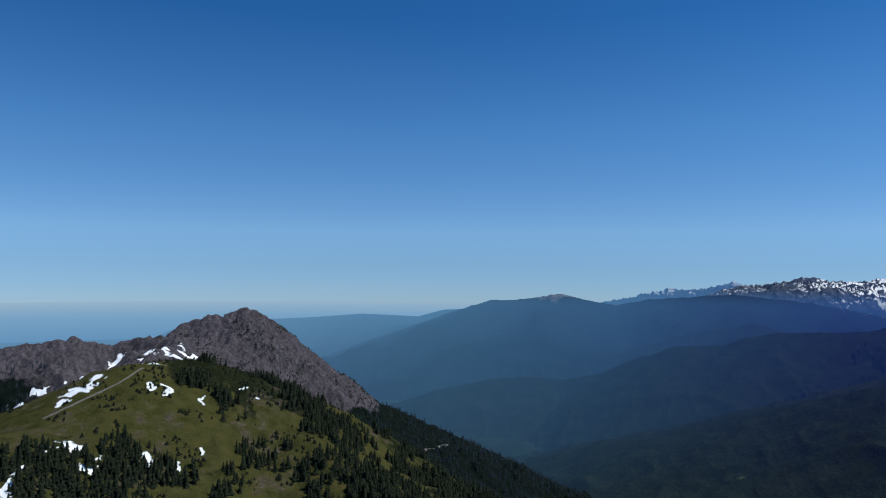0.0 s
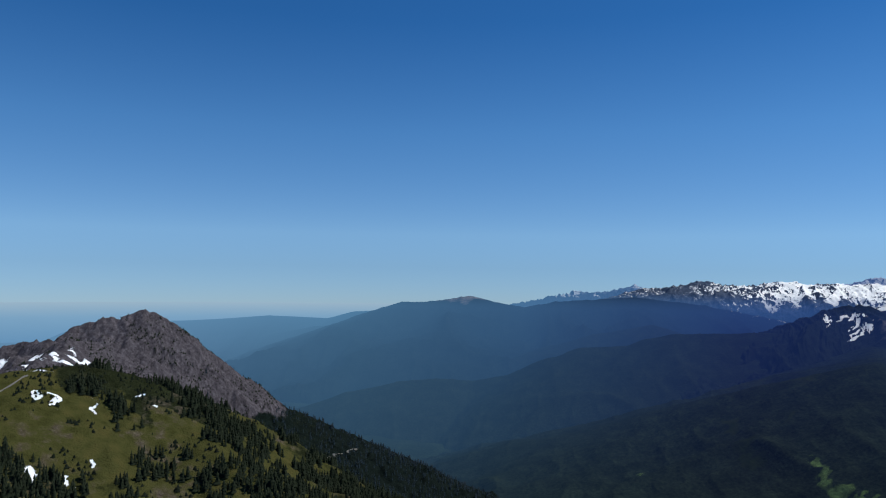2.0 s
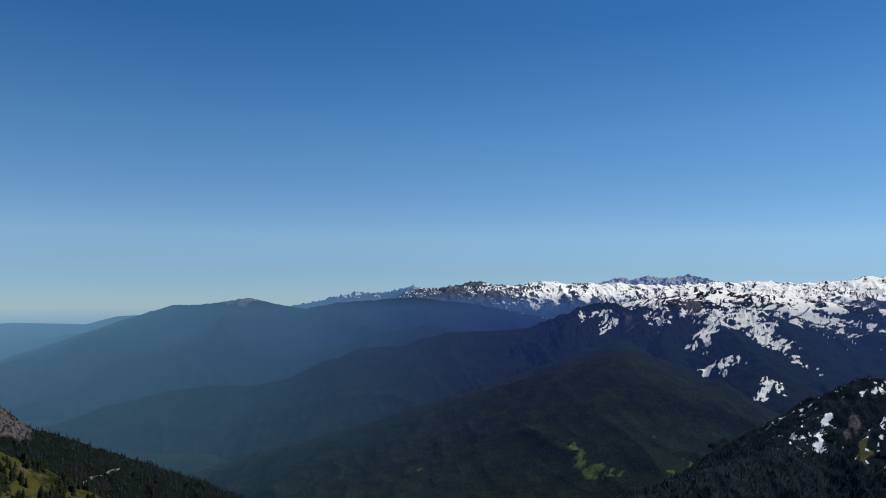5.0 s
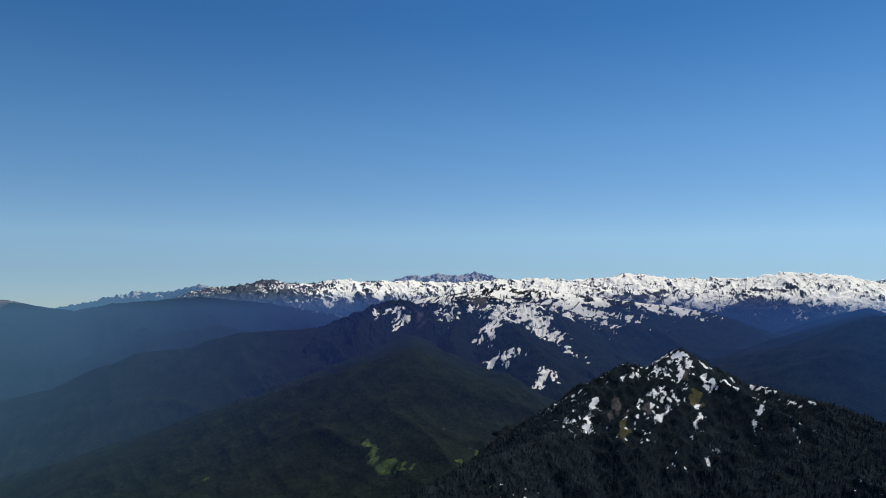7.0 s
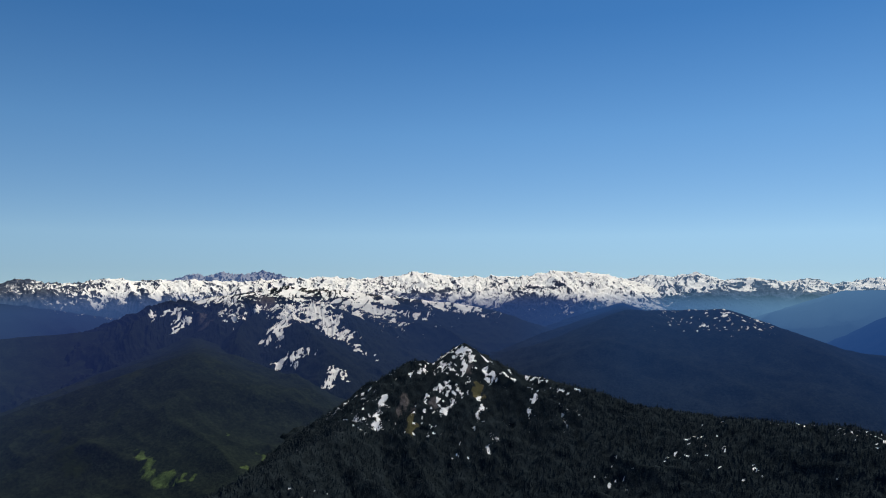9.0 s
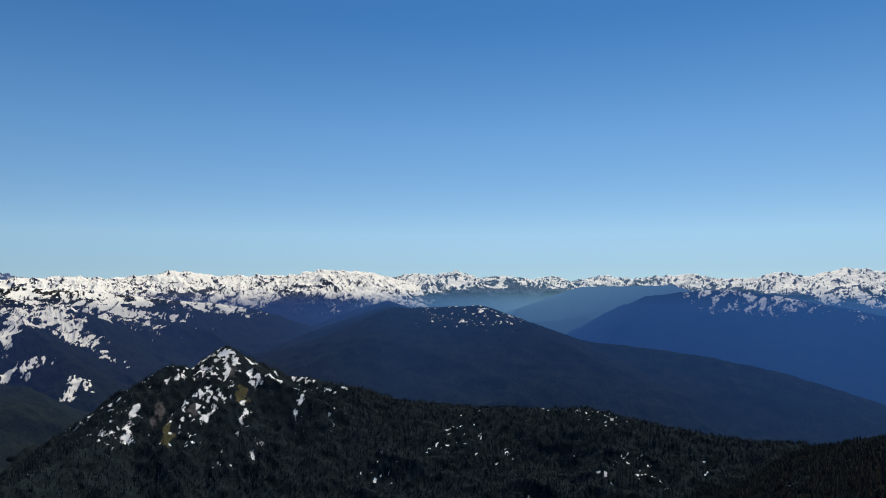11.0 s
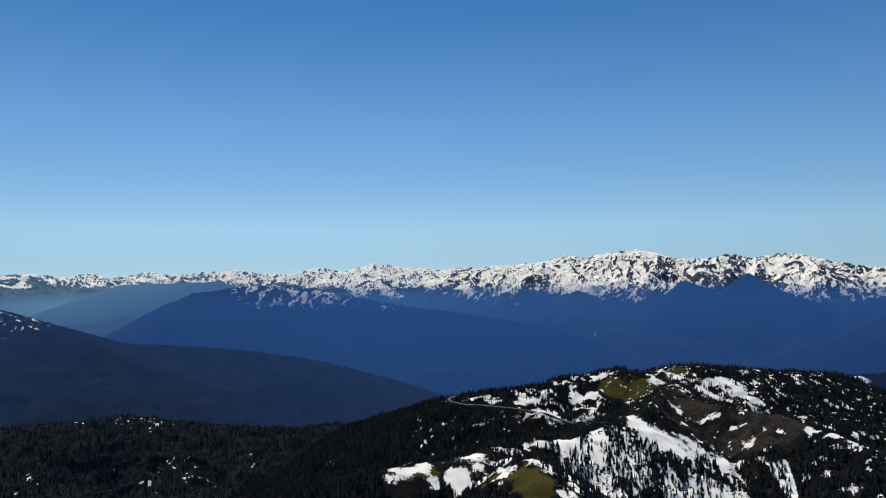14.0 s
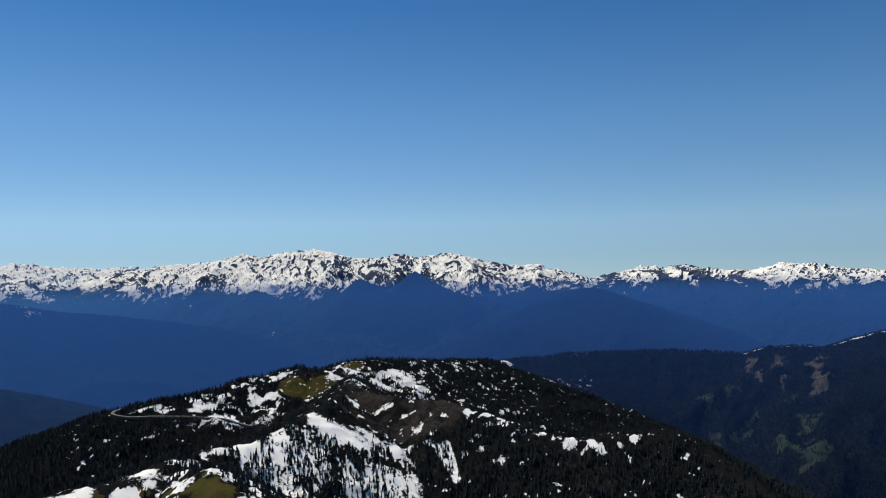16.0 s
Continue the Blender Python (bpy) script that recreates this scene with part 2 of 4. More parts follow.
def lumps(x, y, seed=0):
    """Smooth noise, -1 to 1, one lump a unit."""
    ix, iy = np.floor(x), np.floor(y)
    fx, fy = x - ix, y - iy
    fx, fy = fx * fx * fx * (fx * (fx * 6 - 15) + 10), fy * fy * fy * (fy * (fy * 6 - 15) + 10)
    a = lattice(ix, iy, seed) * (1 - fx) + lattice(ix + 1, iy, seed) * fx
    b = lattice(ix, iy + 1, seed) * (1 - fx) + lattice(ix + 1, iy + 1, seed) * fx
    return (a * (1 - fy) + b * fy) * 2 - 1


def fractal(x, y, size, seed=0, octaves=4):
    s, a, f = 0, 0.5, 1 / size
    for k in range(octaves):
        s, a, f = s + a * lumps(x * f + 17.3 * k, y * f - 9.1 * k, seed + k), a * 0.5, f * 2.03
    return s


def gullies(x, y, size, seed=0, octaves=4):
    """Sharp spurs and rounded gullies, 0 to 1."""
    s, a, f = 0, 0.55, 1 / size
    for k in range(octaves):
        s, a, f = s + a * (1 - np.abs(lumps(x * f + 5.7 * k, y * f + 3.3 * k, seed + k))) ** 2, a * 0.48, f * 2.1
    return s


def streaks(x, y, wide, long, seed):
    """Noise drawn out down the slopes that face the middle of the plan."""
    r = np.hypot(x, y)
    u = np.arctan2(x, y) * 2500
    return lumps(u / wide, r / long, seed) * 0.6 + lumps(u / wide * 2.1, r / long * 1.7, seed + 1) * 0.4


def step(a, b, v):
    t = np.clip((v - a) / (b - a), 0, 1)
    return t * t * (3 - 2 * t)


def tents(x, y, crests):
    """Land that falls away on both sides of crests: (line, fall per metre, rounding, how much steeper the far side, length that steepens it). Returns the height and the distance from the nearest crest."""
    h, near = np.full(x.shape, -900.0), np.full(x.shape, 1e9)
    span = np.hypot(x, y)
    for line, fall, round_off, *back_side in crests:
        for (ax, ay, az), (bx, by, bz) in zip(line, line[1:]):
            ux, uy = bx - ax, by - ay
            t = np.clip(((x - ax) * ux + (y - ay) * uy) / (ux * ux + uy * uy), 0, 1)
            d = np.hypot(x - ax - t * ux, y - ay - t * uy)
            steep = np.where(span > np.hypot(ax + t * ux, ay + t * uy), fall * back_side[0], fall) if back_side else fall
            drop = np.sqrt(d * d + round_off * round_off) - round_off
            h = np.maximum(h, az + t * (bz - az) - steep * drop * (1 + drop / back_side[1] if len(back_side) > 1 else 1))
            near = np.minimum(near, d)
    return h, near


def valley(x, y):
    r = np.hypot(x, y)
    return -480 + 150 * step(2600, 4950, r) + 25 * fractal(x, y, 420, 3) * step(4500, 1500, r)


def sheet(name, material, bearings, ranges, counts, height, covers=None, label="", category="mountain", kind="structure", floor=True, closer=1.0):
    """A piece of land on a fan of bearings (degrees right of ahead) and ranges (metres). height(x, y) and covers(x, y, z, d, tilt, side) shape it."""
    na, nr = counts
    a = np.radians(np.linspace(*bearings, na))
    r = ranges[0] + (ranges[1] - ranges[0]) * np.linspace(0, 1, nr) ** closer
    A, Rr = np.meshgrid(a, r, indexing="ij")
    x, y = (Rr * np.sin(A)).ravel(), (Rr * np.cos(A)).ravel()
    z, d = height(x, y)
    zz = z.reshape(na, nr)
    side = np.gradient(zz, axis=0) / (a[1] - a[0]) / Rr
    tilt, side = np.hypot(np.gradient(zz, axis=1) / np.gradient(r)[None, :], side).ravel(), side.ravel()
    i = (np.arange(na - 1)[:, None] * nr + np.arange(nr - 1)[None, :]).ravel()
    q = np.stack([i, i + nr, i + nr + 1, i + 1], -1)
    if floor:
        q = q[(z[q] > valley(x, y)[q] - 12).any(1)]
        used = np.unique(q)
        back = np.zeros(len(x), int)
        back[used] = np.arange(len(used))
        q, x, y, z, d, tilt, side = back[q], x[used], y[used], z[used], d[used], tilt[used], side[used]
    me = bpy.data.meshes.new(name)
    me.vertices.add(len(x))
    me.vertices.foreach_set("co", np.stack([x, y, z], -1).ravel())
    me.loops.add(q.size)
    me.loops.foreach_set("vertex_index", q.ravel())
    me.polygons.add(len(q))
    me.polygons.foreach_set("loop_start", np.arange(0, q.size, 4))
    me.polygons.foreach_set("use_smooth", np.ones(len(q), bool))
    me.update(calc_edges=True)
    for key, v in (covers(x, y, z, d, tilt, side) if covers else {}).items():
        me.attributes.new(key, "FLOAT", "POINT").data.foreach_set("value", np.clip(v, 0, 1).astype(np.float32))
    me.materials.append(material)
    return tagged(new(name, me), label, category, "", kind)


NEEDLES = [
    (-257, 4861, -217), (73, 4867, -164), (268, 4860, -128), (504, 4841, -69), (613, 4828, -77), (714, 4815, -70),
    (881, 4787, -25), (1006, 4762, -73), (1334, 4680, -47), (1814, 4515, -22), (2047, 4413, -5), (2169, 4354, 38),
    (2244, 4316, 29), (2334, 4268, 50), (2407, 4226, 29), (2546, 4144, 61), (2639, 4085, 34), (2737, 4020, 8),
    (2983, 3840, -39),
]
SNOW_EAST = [
    (693, 4410, -90), (846, 4383, -44), (976, 4356, -36), (1097, 4327, -11), (1172, 4307, 8), (1284, 4275, -10),
    (1343, 4257, -16), (1461, 4217, -7), (1607, 4164, 7), (1736, 4111, -5), (1864, 4055, -1), (1983, 3997, 3),
    (2155, 3907, -5), (2289, 3829, -1), (2499, 3695, 11), (2682, 3564, 18), (2822, 3454, 3), (2917, 3373, -44),
]
SNOW_MID = [
    (2504, 3883, -28), (2702, 3747, 13), (2918, 3580, 9), (3082, 3438, 27), (3170, 3357, 56), (3268, 3261, 44),
    (3368, 3157, 26), (3548, 2951, 26), (3657, 2813, 27), (3743, 2697, 54), (3878, 2497, 54), (3916, 2436, 44),
    (4002, 2290, 5), (4041, 2220, -68),
]
SNOW_SOUTH = [
    (4026, 2643, -12), (4157, 2429, 5), (4246, 2268, 40), (4307, 2148, 30), (4361, 2035, 54), (4415, 1912, 5),
    (4484, 1742, 19), (4549, 1560, -7), (4593, 1425, 14), (4626, 1312, -16), (4679, 1101, 20), (4709, 962, -6),
    (4740, 788, 9), (4771, 556, 29), (4787, 389, 0), (4797, 197, 1), (4800, 63, 35), (4798, -96, 3),
    (4790, -281, 60), (4772, -489, 34), (4749, -672, 28), (4695, -969, 24), (4658, -1132, 35), (4590, -1374, 22),
    (4539, -1534, -45),
]
OLYMPUS = [
    (4451, -668, -33), (4408, -900, 11), (4372, -1053, 35), (4327, -1220, 46), (4295, -1325, 63), (4253, -1452, 93),
    (4221, -1540, 76), (4170, -1672, 107), (4088, -1859, 117), (4047, -1944, 93), (3968, -2098, 58), (3863, -2282, 76),
    (3789, -2402, 63), (3670, -2577, 88), (3562, -2722, 47), (3473, -2833, 2), (3334, -2993, 6), (3216, -3118, -39),
    (3121, -3212, -75), (2988, -3335, -150),
]
SNOW_WEST = [
    (3360, -3257, -124), (3207, -3406, -79), (2997, -3589, -11), (2895, -3671, -23), (2797, -3746, -8), (2703, -3813, -34),
    (2491, -3953, -47), (2336, -4045, 1), (2200, -4120, -11), (2053, -4194, -43), (1882, -4273, -51), (1615, -4379, -26),
    (1145, -4523, -91),
]
BLUE_MOUNTAIN = [
    (-1144, 3522, -421), (-940, 3582, -326), (-700, 3636, -232), (-611, 3652, -179), (-496, 3670, -125), (-355, 3686, -118),
    (-156, 3700, -87), (38, 3703, -130), (122, 3701, -142), (290, 3692, -109), (546, 3662, -91), (674, 3641, -81),
    (976, 3572, -112), (1265, 3480, -165), (1621, 3328, -225),
]
FOOTHILL_FAR = [
    (-2156, 3734, -265), (-1958, 3840, -260), (-1767, 3933, -258), (-1588, 4008, -249), (-1340, 4098, -230), (-1014, 4190, -245),
    (-845, 4227, -203), (-697, 4255, -196), (-302, 4300, -196),
]
FOOTHILL_NEAR = [
    (-1437, 3745, -393), (-1299, 3796, -354), (-1186, 3832, -306), (-1005, 3884, -272), (-758, 3939, -254), (-419, 3990, -238),
]
DARK_RIDGE = [
    (-704, 2304, -448), (-635, 2324, -425), (-489, 2359, -378), (-324, 2387, -344), (-211, 2399, -333), (-87, 2406, -338),
    (77, 2408, -306), (182, 2402, -253), (277, 2393, -220), (436, 2368, -206), (481, 2360, -185), (558, 2343, -167),
    (727, 2295, -157), (869, 2245, -148), (936, 2218, -137), (1088, 2146, -141),
]
DARK_SPUR = [
    (84, 1654, -363), (186, 1646, -342), (274, 1633, -329), (389, 1609, -293), (515, 1573, -236), (586, 1547, -206),
    (678, 1509, -175), (730, 1484, -158), (800, 1610, -165), (880, 1760, -170), (960, 1930, -165), (1040, 2110, -150),
]
MID_SPUR = [
    (-686, 3056, -560), (-519, 3088, -495), (-398, 3107, -454), (-228, 3123, -409), (-61, 3130, -383), (81, 3130, -345),
    (241, 3122, -278), (420, 3103, -225), (630, 3068, -182),
]
SNOW_SPUR = [
    (875, 2308, -167), (939, 2282, -137), (974, 2267, -86), (1025, 2245, -62), (1083, 2217, -65), (1125, 2196, -86),
    (1222, 2142, -47), (1353, 2061, -57), (1448, 1995, -72), (1509, 1948, -120), (1585, 1886, -191), (1724, 1759, -228),
    (1818, 1660, -275),
]
SNOW_NOSE = [
    (1307, 2094, -64), (1260, 1909, -111), (1220, 1731, -154), (1182, 1572, -204), (1127, 1463, -250), (1065, 1346, -314),
]
SNOW_BENCH = [
    (1275, 2420, -59), (1395, 2352, -44), (1503, 2284, -20), (1676, 2159, -39), (1839, 2020, -64), (1990, 1870, -89),
    (2072, 1777, -109), (2147, 1685, -160), (2228, 1574, -248), (2292, 1480, -324), (2353, 1378, -394),
]
CRAG = [
    (386.4, 812.8, -259.7), (467.9, 838.2, -249.1), (537.8, 854.9, -238), (598.3, 875, -231.6), (655.4, 883.5, -223.2), (716, 895, -214.3),
    (769, 929, -188.7), (829, 956, -159.1), (879, 952, -137.6), (922, 938, -144.1), (942, 916, -137.7), (951, 906, -124.6),
    (955, 902, -118.5), (958, 899, -111.6), (962, 895, -121.9), (973, 883, -131.5), (995, 857, -141.6), (1011, 821, -163.8),
    (1034, 757, -172.9), (1054, 691, -183.3), (1067, 631, -200.2), (1077, 571, -203.4),
]
FOREST_RIDGE = [
    (1052, 690, -186), (1064, 630, -201.1), (1090, 486, -207), (1106, 386, -205.5), (1115, 317, -200.2), (1127, 268, -211.6),
    (1130, 190, -225.2), (1119, 99, -228.4), (1091, -7, -224.2), (1057, -63, -208.5), (1034, -96, -195), (1007, -139, -178.3),
]
ROAD_RIDGE = [
    (1052, -58, -203.1), (1027, -99, -187.9), (1002, -134, -173.2), (1000, -192, -165.8), (1009, -239, -164.5), (1016, -285, -159.3),
    (1025, -321, -152.7), (1030, -367, -149.8), (1026, -403, -143.3), (1008, -442, -149.3), (1019, -487, -141.3), (1019, -530, -140.8),
    (1009, -567, -145.2), (1012, -655, -155.0), (1029, -766, -164.4),
]
SNOW_RIDGE = [
    (552, -93, -136.7), (578, -115, -135.5), (588, -149, -136.5), (600, -177, -140.7), (628, -215, -139.2), (657, -249, -135.7),
    (694, -290, -135.1), (809, -373, -140.3), (920, -440, -148.7),
]
SNOW_RIDGE_WEST = [
    (809, -373, -143.5), (772, -378, -143.2), (720, -389, -144.6), (652, -420, -142.9), (637, -423, -146.1), (584, -443, -154.9),
    (546, -456, -161.6), (524, -465, -164.4), (501, -488, -163.4), (488, -513, -162.0), (460, -548, -159.4), (438, -553, -166.7),
    (420, -553, -171.2), (379, -544, -181.4), (338, -523, -191.6),
]
NEAR_KNOLL = [
    (507, 11, -147.7), (525, -12, -136.1), (532, -38, -135.8), (533, -66, -135.4), (561, -99, -133.7), (578, -115, -135.5),
]
GRASS_KNOLL = [
    (523, -105, -132.3), (486, -107, -124.6), (441, -100, -126.0),
]
WEST_RIDGE = [
    (1332, -667, -219), (1326, -869, -214), (1306, -981, -215), (1269, -1102, -213), (1224, -1150, -202), (1130, -1240, -196),
    (1035, -1317, -190), (978, -1359, -194), (919, -1398, -195), (870, -1428, -178), (834, -1448, -174), (787, -1473, -177),
    (750, -1492, -167), (713, -1510, -148), (683, -1523, -138), (589, -1560, -117), (419, -1612, -132),
]
SOUTH_RIDGE = [
    (2841, 1679, -99), (2458, 1442, -99), (2072, 1211, -95), (1816, 1054, -81), (1921, 995, -85), (1978, 873, -76),
    (1996, 828, -93), (2026, 750, -135), (2067, 622, -170), (2092, 527, -186), (2120, 388, -199), (2141, 232, -219),
    (2149, 82, -247), (2150, -16, -274), (2147, -95, -312), (2136, -214, -351), (2122, -315, -374), (2103, -418, -405),
]
SOUTH_RIDGE_FAR = [
    (3063, 968, -353), (3091, 872, -262), (3116, 774, -188), (3141, 660, -114), (3158, 566, -77), (3178, 428, -56),
    (3197, 222, -50), (3203, 88, -69), (3201, -85, -101), (3185, -307, -148), (3151, -540, -179), (3109, -736, -209),
    (3062, -908, -240), (3006, -1072, -285), (2955, -1202, -336), (2879, -1370, -410), (2802, -1519, -472),
]
VALLEY_SPUR = [
    (3697, 1562, -380), (3770, 1373, -286), (3810, 1254, -208), (3847, 1133, -99), (3871, 1046, -47), (3914, 863, -43),
    (3963, 588, -36),
]
WEST_SPUR = [
    (3272, -2606, -140), (2794, -2691, -136), (2550, -2651, -114), (2406, -2780, -175), (2240, -2914, -259), (2135, -2990, -326),
    (2023, -3066, -401), (1913, -3134, -473),
]
MASSIF_HORN = [
    (3186.6, -1783, -185.3), (3235, -1917.3, -107.6), (3325.5, -2083, -21.3), (3249.8, -2100.4, -74.6), (3166.3, -2128, -122.8), (3046, -2205.3, -147.2),
]
MASSIF_RIB = [
    (3239.8, -1562.7, -224.2), (3307.2, -1672.4, -141.7), (3426.3, -1798.3, -58.4), (3346.7, -1831.3, -83.5), (3225, -1826, -174.3),
]
OLYMPUS_SPUR = [
    (3808, -840, -334), (3773, -979, -247), (3719, -1161, -166), (3672, -1297, -120), (3850, -1531, -87),
]
ROCK_PEAK = [
    (-530, 801, -84.0), (-525, 827, -75.9), (-520, 854, -64.5), (-488, 873, -53.1), (-477, 879, -57.7), (-468, 884, -48.7),
    (-457, 889, -45.1), (-443, 896, -48.9), (-424, 906, -60.5), (-404, 915, -79.8), (-381, 925, -106.9), (-357, 934, -126.5),
    (-334, 953, -139.8), (-327, 966, -161.0),
]
PEAK_FOOT = [
    (-327, 966, -161), (-299, 996, -184.6), (-280, 1022, -204.7), (-236, 1054, -235.2), (-206, 1081, -254.5), (-158, 1109, -288.3),
    (-108, 1125, -324.1), (-40, 1139, -367.4),
]
LEFT_CLIFF = [
    (-751, 630, -103.0), (-705, 681, -94.4), (-671, 714, -88.8), (-646, 737, -83.7), (-614, 764, -77.8), (-605, 771, -83.7),
    (-590, 783, -84.4), (-582, 789, -88.2), (-558, 806, -81.9), (-520, 795, -78.1),
]
MEADOW_HILL = [
    (-398, 334, -120.1), (-386, 413, -108.8), (-382, 443, -109.5), (-384, 468, -104.5), (-387, 516, -88.4), (-390, 545, -78.7),
    (-389, 570, -79.2), (-368, 607, -78.9), (-349, 607, -82.2),
]
HILL_FLANK = [
    (-352, 605, -81.0), (-329, 606, -90.8), (-291, 592, -105.7), (-240, 561, -124.1), (-189, 527, -140.7), (-135, 492, -157.9),
    (-97, 470, -167.2), (-65, 455, -176.6), (-31, 439, -191.3),
]
SADDLE = [
    (-390, 581, -78.5), (-433, 672, -79.9), (-487, 792, -74.8),
]


def with_spurs(line, fall, count, length, drop, seed, spur_fall=0.8):
    """A crest and the side spurs that run down from it towards the valley."""
    rnd = random.Random(seed)
    made = [(line, fall, 4)]
    for k in range(count):
        s = (k + rnd.uniform(0.15, 0.85)) / count * (len(line) - 1)
        a, b, f = line[int(s)], line[min(int(s) + 1, len(line) - 1)], s % 1
        x, y, z = (a[i] + f * (b[i] - a[i]) for i in range(3))
        far, bend, reach = math.hypot(x, y), rnd.uniform(-0.7, 0.7), length * rnd.uniform(0.3, 1.2)
        spur = [(x, y, z - 2)]
        for j in range(3):
            c, n = math.cos(bend), math.sin(bend)
            dx, dy = (-x * c + y * n) / far, (-x * n - y * c) / far
            x, y, z = x + dx * reach / 3, y + dy * reach / 3, z - drop * rnd.uniform(0.75, 1.3) * reach / 3
            spur.append((x, y, z))
            bend = bend + rnd.uniform(-0.5, 0.5)
        made.append((spur, spur_fall, 2))
    return made


def glints(x, y, size, seed, much=0.34):
    """Small scattered patches, 0 or 1."""
    return step(much, much + 0.07, fractal(x, y, size, seed, 3))


def blot(x, y, spots):
    """Soft round patches: (x, y, half width, half length)."""
    return sum(np.exp(-((x - a) / w) ** 2 - ((y - b) / h) ** 2) for a, b, w, h in spots)


def drifts(x, y, spots, ragged, seed):
    """Wind-torn patches: (bearing in degrees, range, half width, half length down the slope), slanting and frayed at the edges."""
    wx, wy = x + ragged * fractal(x, y, ragged * 1.6, seed, 3) * 2, y + ragged * fractal(x, y, ragged * 1.6, seed + 4, 3) * 2
    b, r = np.arctan2(wx, wy), np.hypot(wx, wy)
    return sum(np.exp(-((b - math.radians(a)) * f / w) ** 2 - ((r - f) / h) ** 2) for a, f, w, h in spots)


def flutes(x, y, size, seed, lean=0.0):
    """Sharp ribs and gullies that run down the slopes, slanting to and fro, 0 to 1."""
    r, u = np.hypot(x, y), np.arctan2(x, y) * 4200
    slant = size * 4.4 * fractal(x, y, size * 4, seed + 30, 3) - lean * r
    return gullies(u + slant, (r + size * fractal(x, y, size * 5, seed + 30, 2)) / 2.4, size, seed, 4)


def form(crests, seed, size, depth, reach, jag=0.0, jag_size=30, fine=0.0, fluted=0.0):
    """The shape of a mountain: tents cut by gullies depth metres deep, full at reach metres from the crest; jag roughens the crest itself, fluted ribs run down from it."""
    def height(x, y):
        h, d = tents(x, y, crests)
        k = np.clip(d / reach, 0, 1)
        wx, wy = x + size * 0.35 * fractal(x, y, size * 1.3, seed + 50, 2), y + size * 0.35 * fractal(x, y, size * 1.3, seed + 60, 2)
        h = h + depth * k * (gullies(wx, wy, size, seed) - 0.62)
        if jag:
            h = h + jag * (gullies(x, y, jag_size, seed + 9, 4) - 0.5)
        if fluted:
            h = h + fluted * step(-270, -130, h) * (flutes(x, y, 64, seed) - 0.5)
        if fine:
            h = h + fine * fractal(x, y, size * 0.12, seed + 20, 3)
        return h, d
    return height


ground = sheet("ground", valley_land, (-180, 180), (0.5, 4960), (721, 130), lambda x, y: (valley(x, y), 0 * x),
               lambda x, y, z, d, t, s: {"grass": 0.2 + 0.4 * fractal(x, y, 260, 5)}, "wide dark green forested valley floor", "valley", floor=False, closer=1.6)

# ---- the far ranges, a backdrop ----
def turn(x, y):
    return np.degrees(np.arctan2(x, y))


def snow_cover(low, high, seed, size=120, bare=0.35):
    """Snow above a ragged line, lowest in the gullies; the sharp ribs and the steepest rock stay bare. Faces turned
    from the sun are darkened as rock too. seed: one more than that of the form.
    """
    def covers(x, y, z, d, tilt, side):
        rib = flutes(x, y, 64, seed - 1)
        fine = flutes(x, y, 18, seed + 40)
        big = flutes(x, y, 170, seed + 70)
        up = step(low - 30, high, z - 150 * (big - 0.42) - 70 * (rib - 0.45) - 30 * (fine - 0.45) + 55 * fractal(x, y, 360, seed + 11, 3) + 22 * fractal(x, y, size, seed, 3))
        wild = fractal(x, y, 190, seed + 3, 3)
        # shade put into the cover: faces turned from the sun show dark rock
        away = side * np.where(turn(x, y) < 84, 1, -1) + 0.35 * fractal(x, y, 40, seed + 8, 3)
        back_side = step(0.22, 0.52, away) * step(-0.5, 0.1, wild)
        rock = 0.8 * back_side + 0.5 * step(0.50, 0.66, rib) * step(-0.2, 0.25, wild) + 0.75 * step(0.52, 0.68, fine) * step(0.4, -0.2, wild) + 0.35 * step(0.10, 0.30, fractal(x, y, 110, seed + 14, 3)) * step(0.45, 0.6, rib + 0.2 * wild)
        steep = step(0.8, 1.3, tilt + 0.3 * wild)
        return {"snow": up * (1.12 - 2 * bare * rock - 0.5 * bare * steep), "rock": step(low - 10, low + 60, z + 40 * fractal(x, y, 60, seed + 7)) * 0.95, "grass": 0 * x}
    return covers


GLACIER_TONGUES = [(3338, -1745, 7, 14), (3312, -1750, 7, 14), (3275, -1744, 6, 12), (3398, -1878, 6, 16), (3340, -1856, 5, 16), (3415, -2004, 12, 12), (3450, -2062, 14, 9), (3255, -1238, 9, 12), (3225, -1226, 6, 12)]


def tongued(covers):
    """Snow tongues and pale scars that reach down into the forest."""
    def more(x, y, z, d, tilt, side):
        made = covers(x, y, z, d, tilt, side)
        made["snow"] = np.maximum(made["snow"], 0.9 * blot(x, y, GLACIER_TONGUES) * (0.8 + 0.8 * fractal(x, y, 20, 58)))
        return made
    return more


def patchy(low, high, seed, size=38):
    """Slanting streaks and patches of snow among trees, fuller towards the top."""
    def covers(x, y, z, d, tilt, side):
        up = step(low, high, z + 50 * fractal(x, y, 150, seed, 3)) * (1 - 0.35 * step(46, 52, turn(x, y)))
        rib, fine = flutes(x, y, 32, seed + 4, 0.45), flutes(x, y, 12, seed + 5, 0.6)
        lie = 0.62 - rib + 0.6 * (0.5 - fine) + 0.45 * fractal(x, y, size, seed + 6, 3)
        return {"snow": step(0.0, 0.30, 0.63 * up - 0.62 + 0.95 * lie) * step(0.02, 0.2, up), "rock": 0.4 * up, "grass": 0 * x}
    return covers


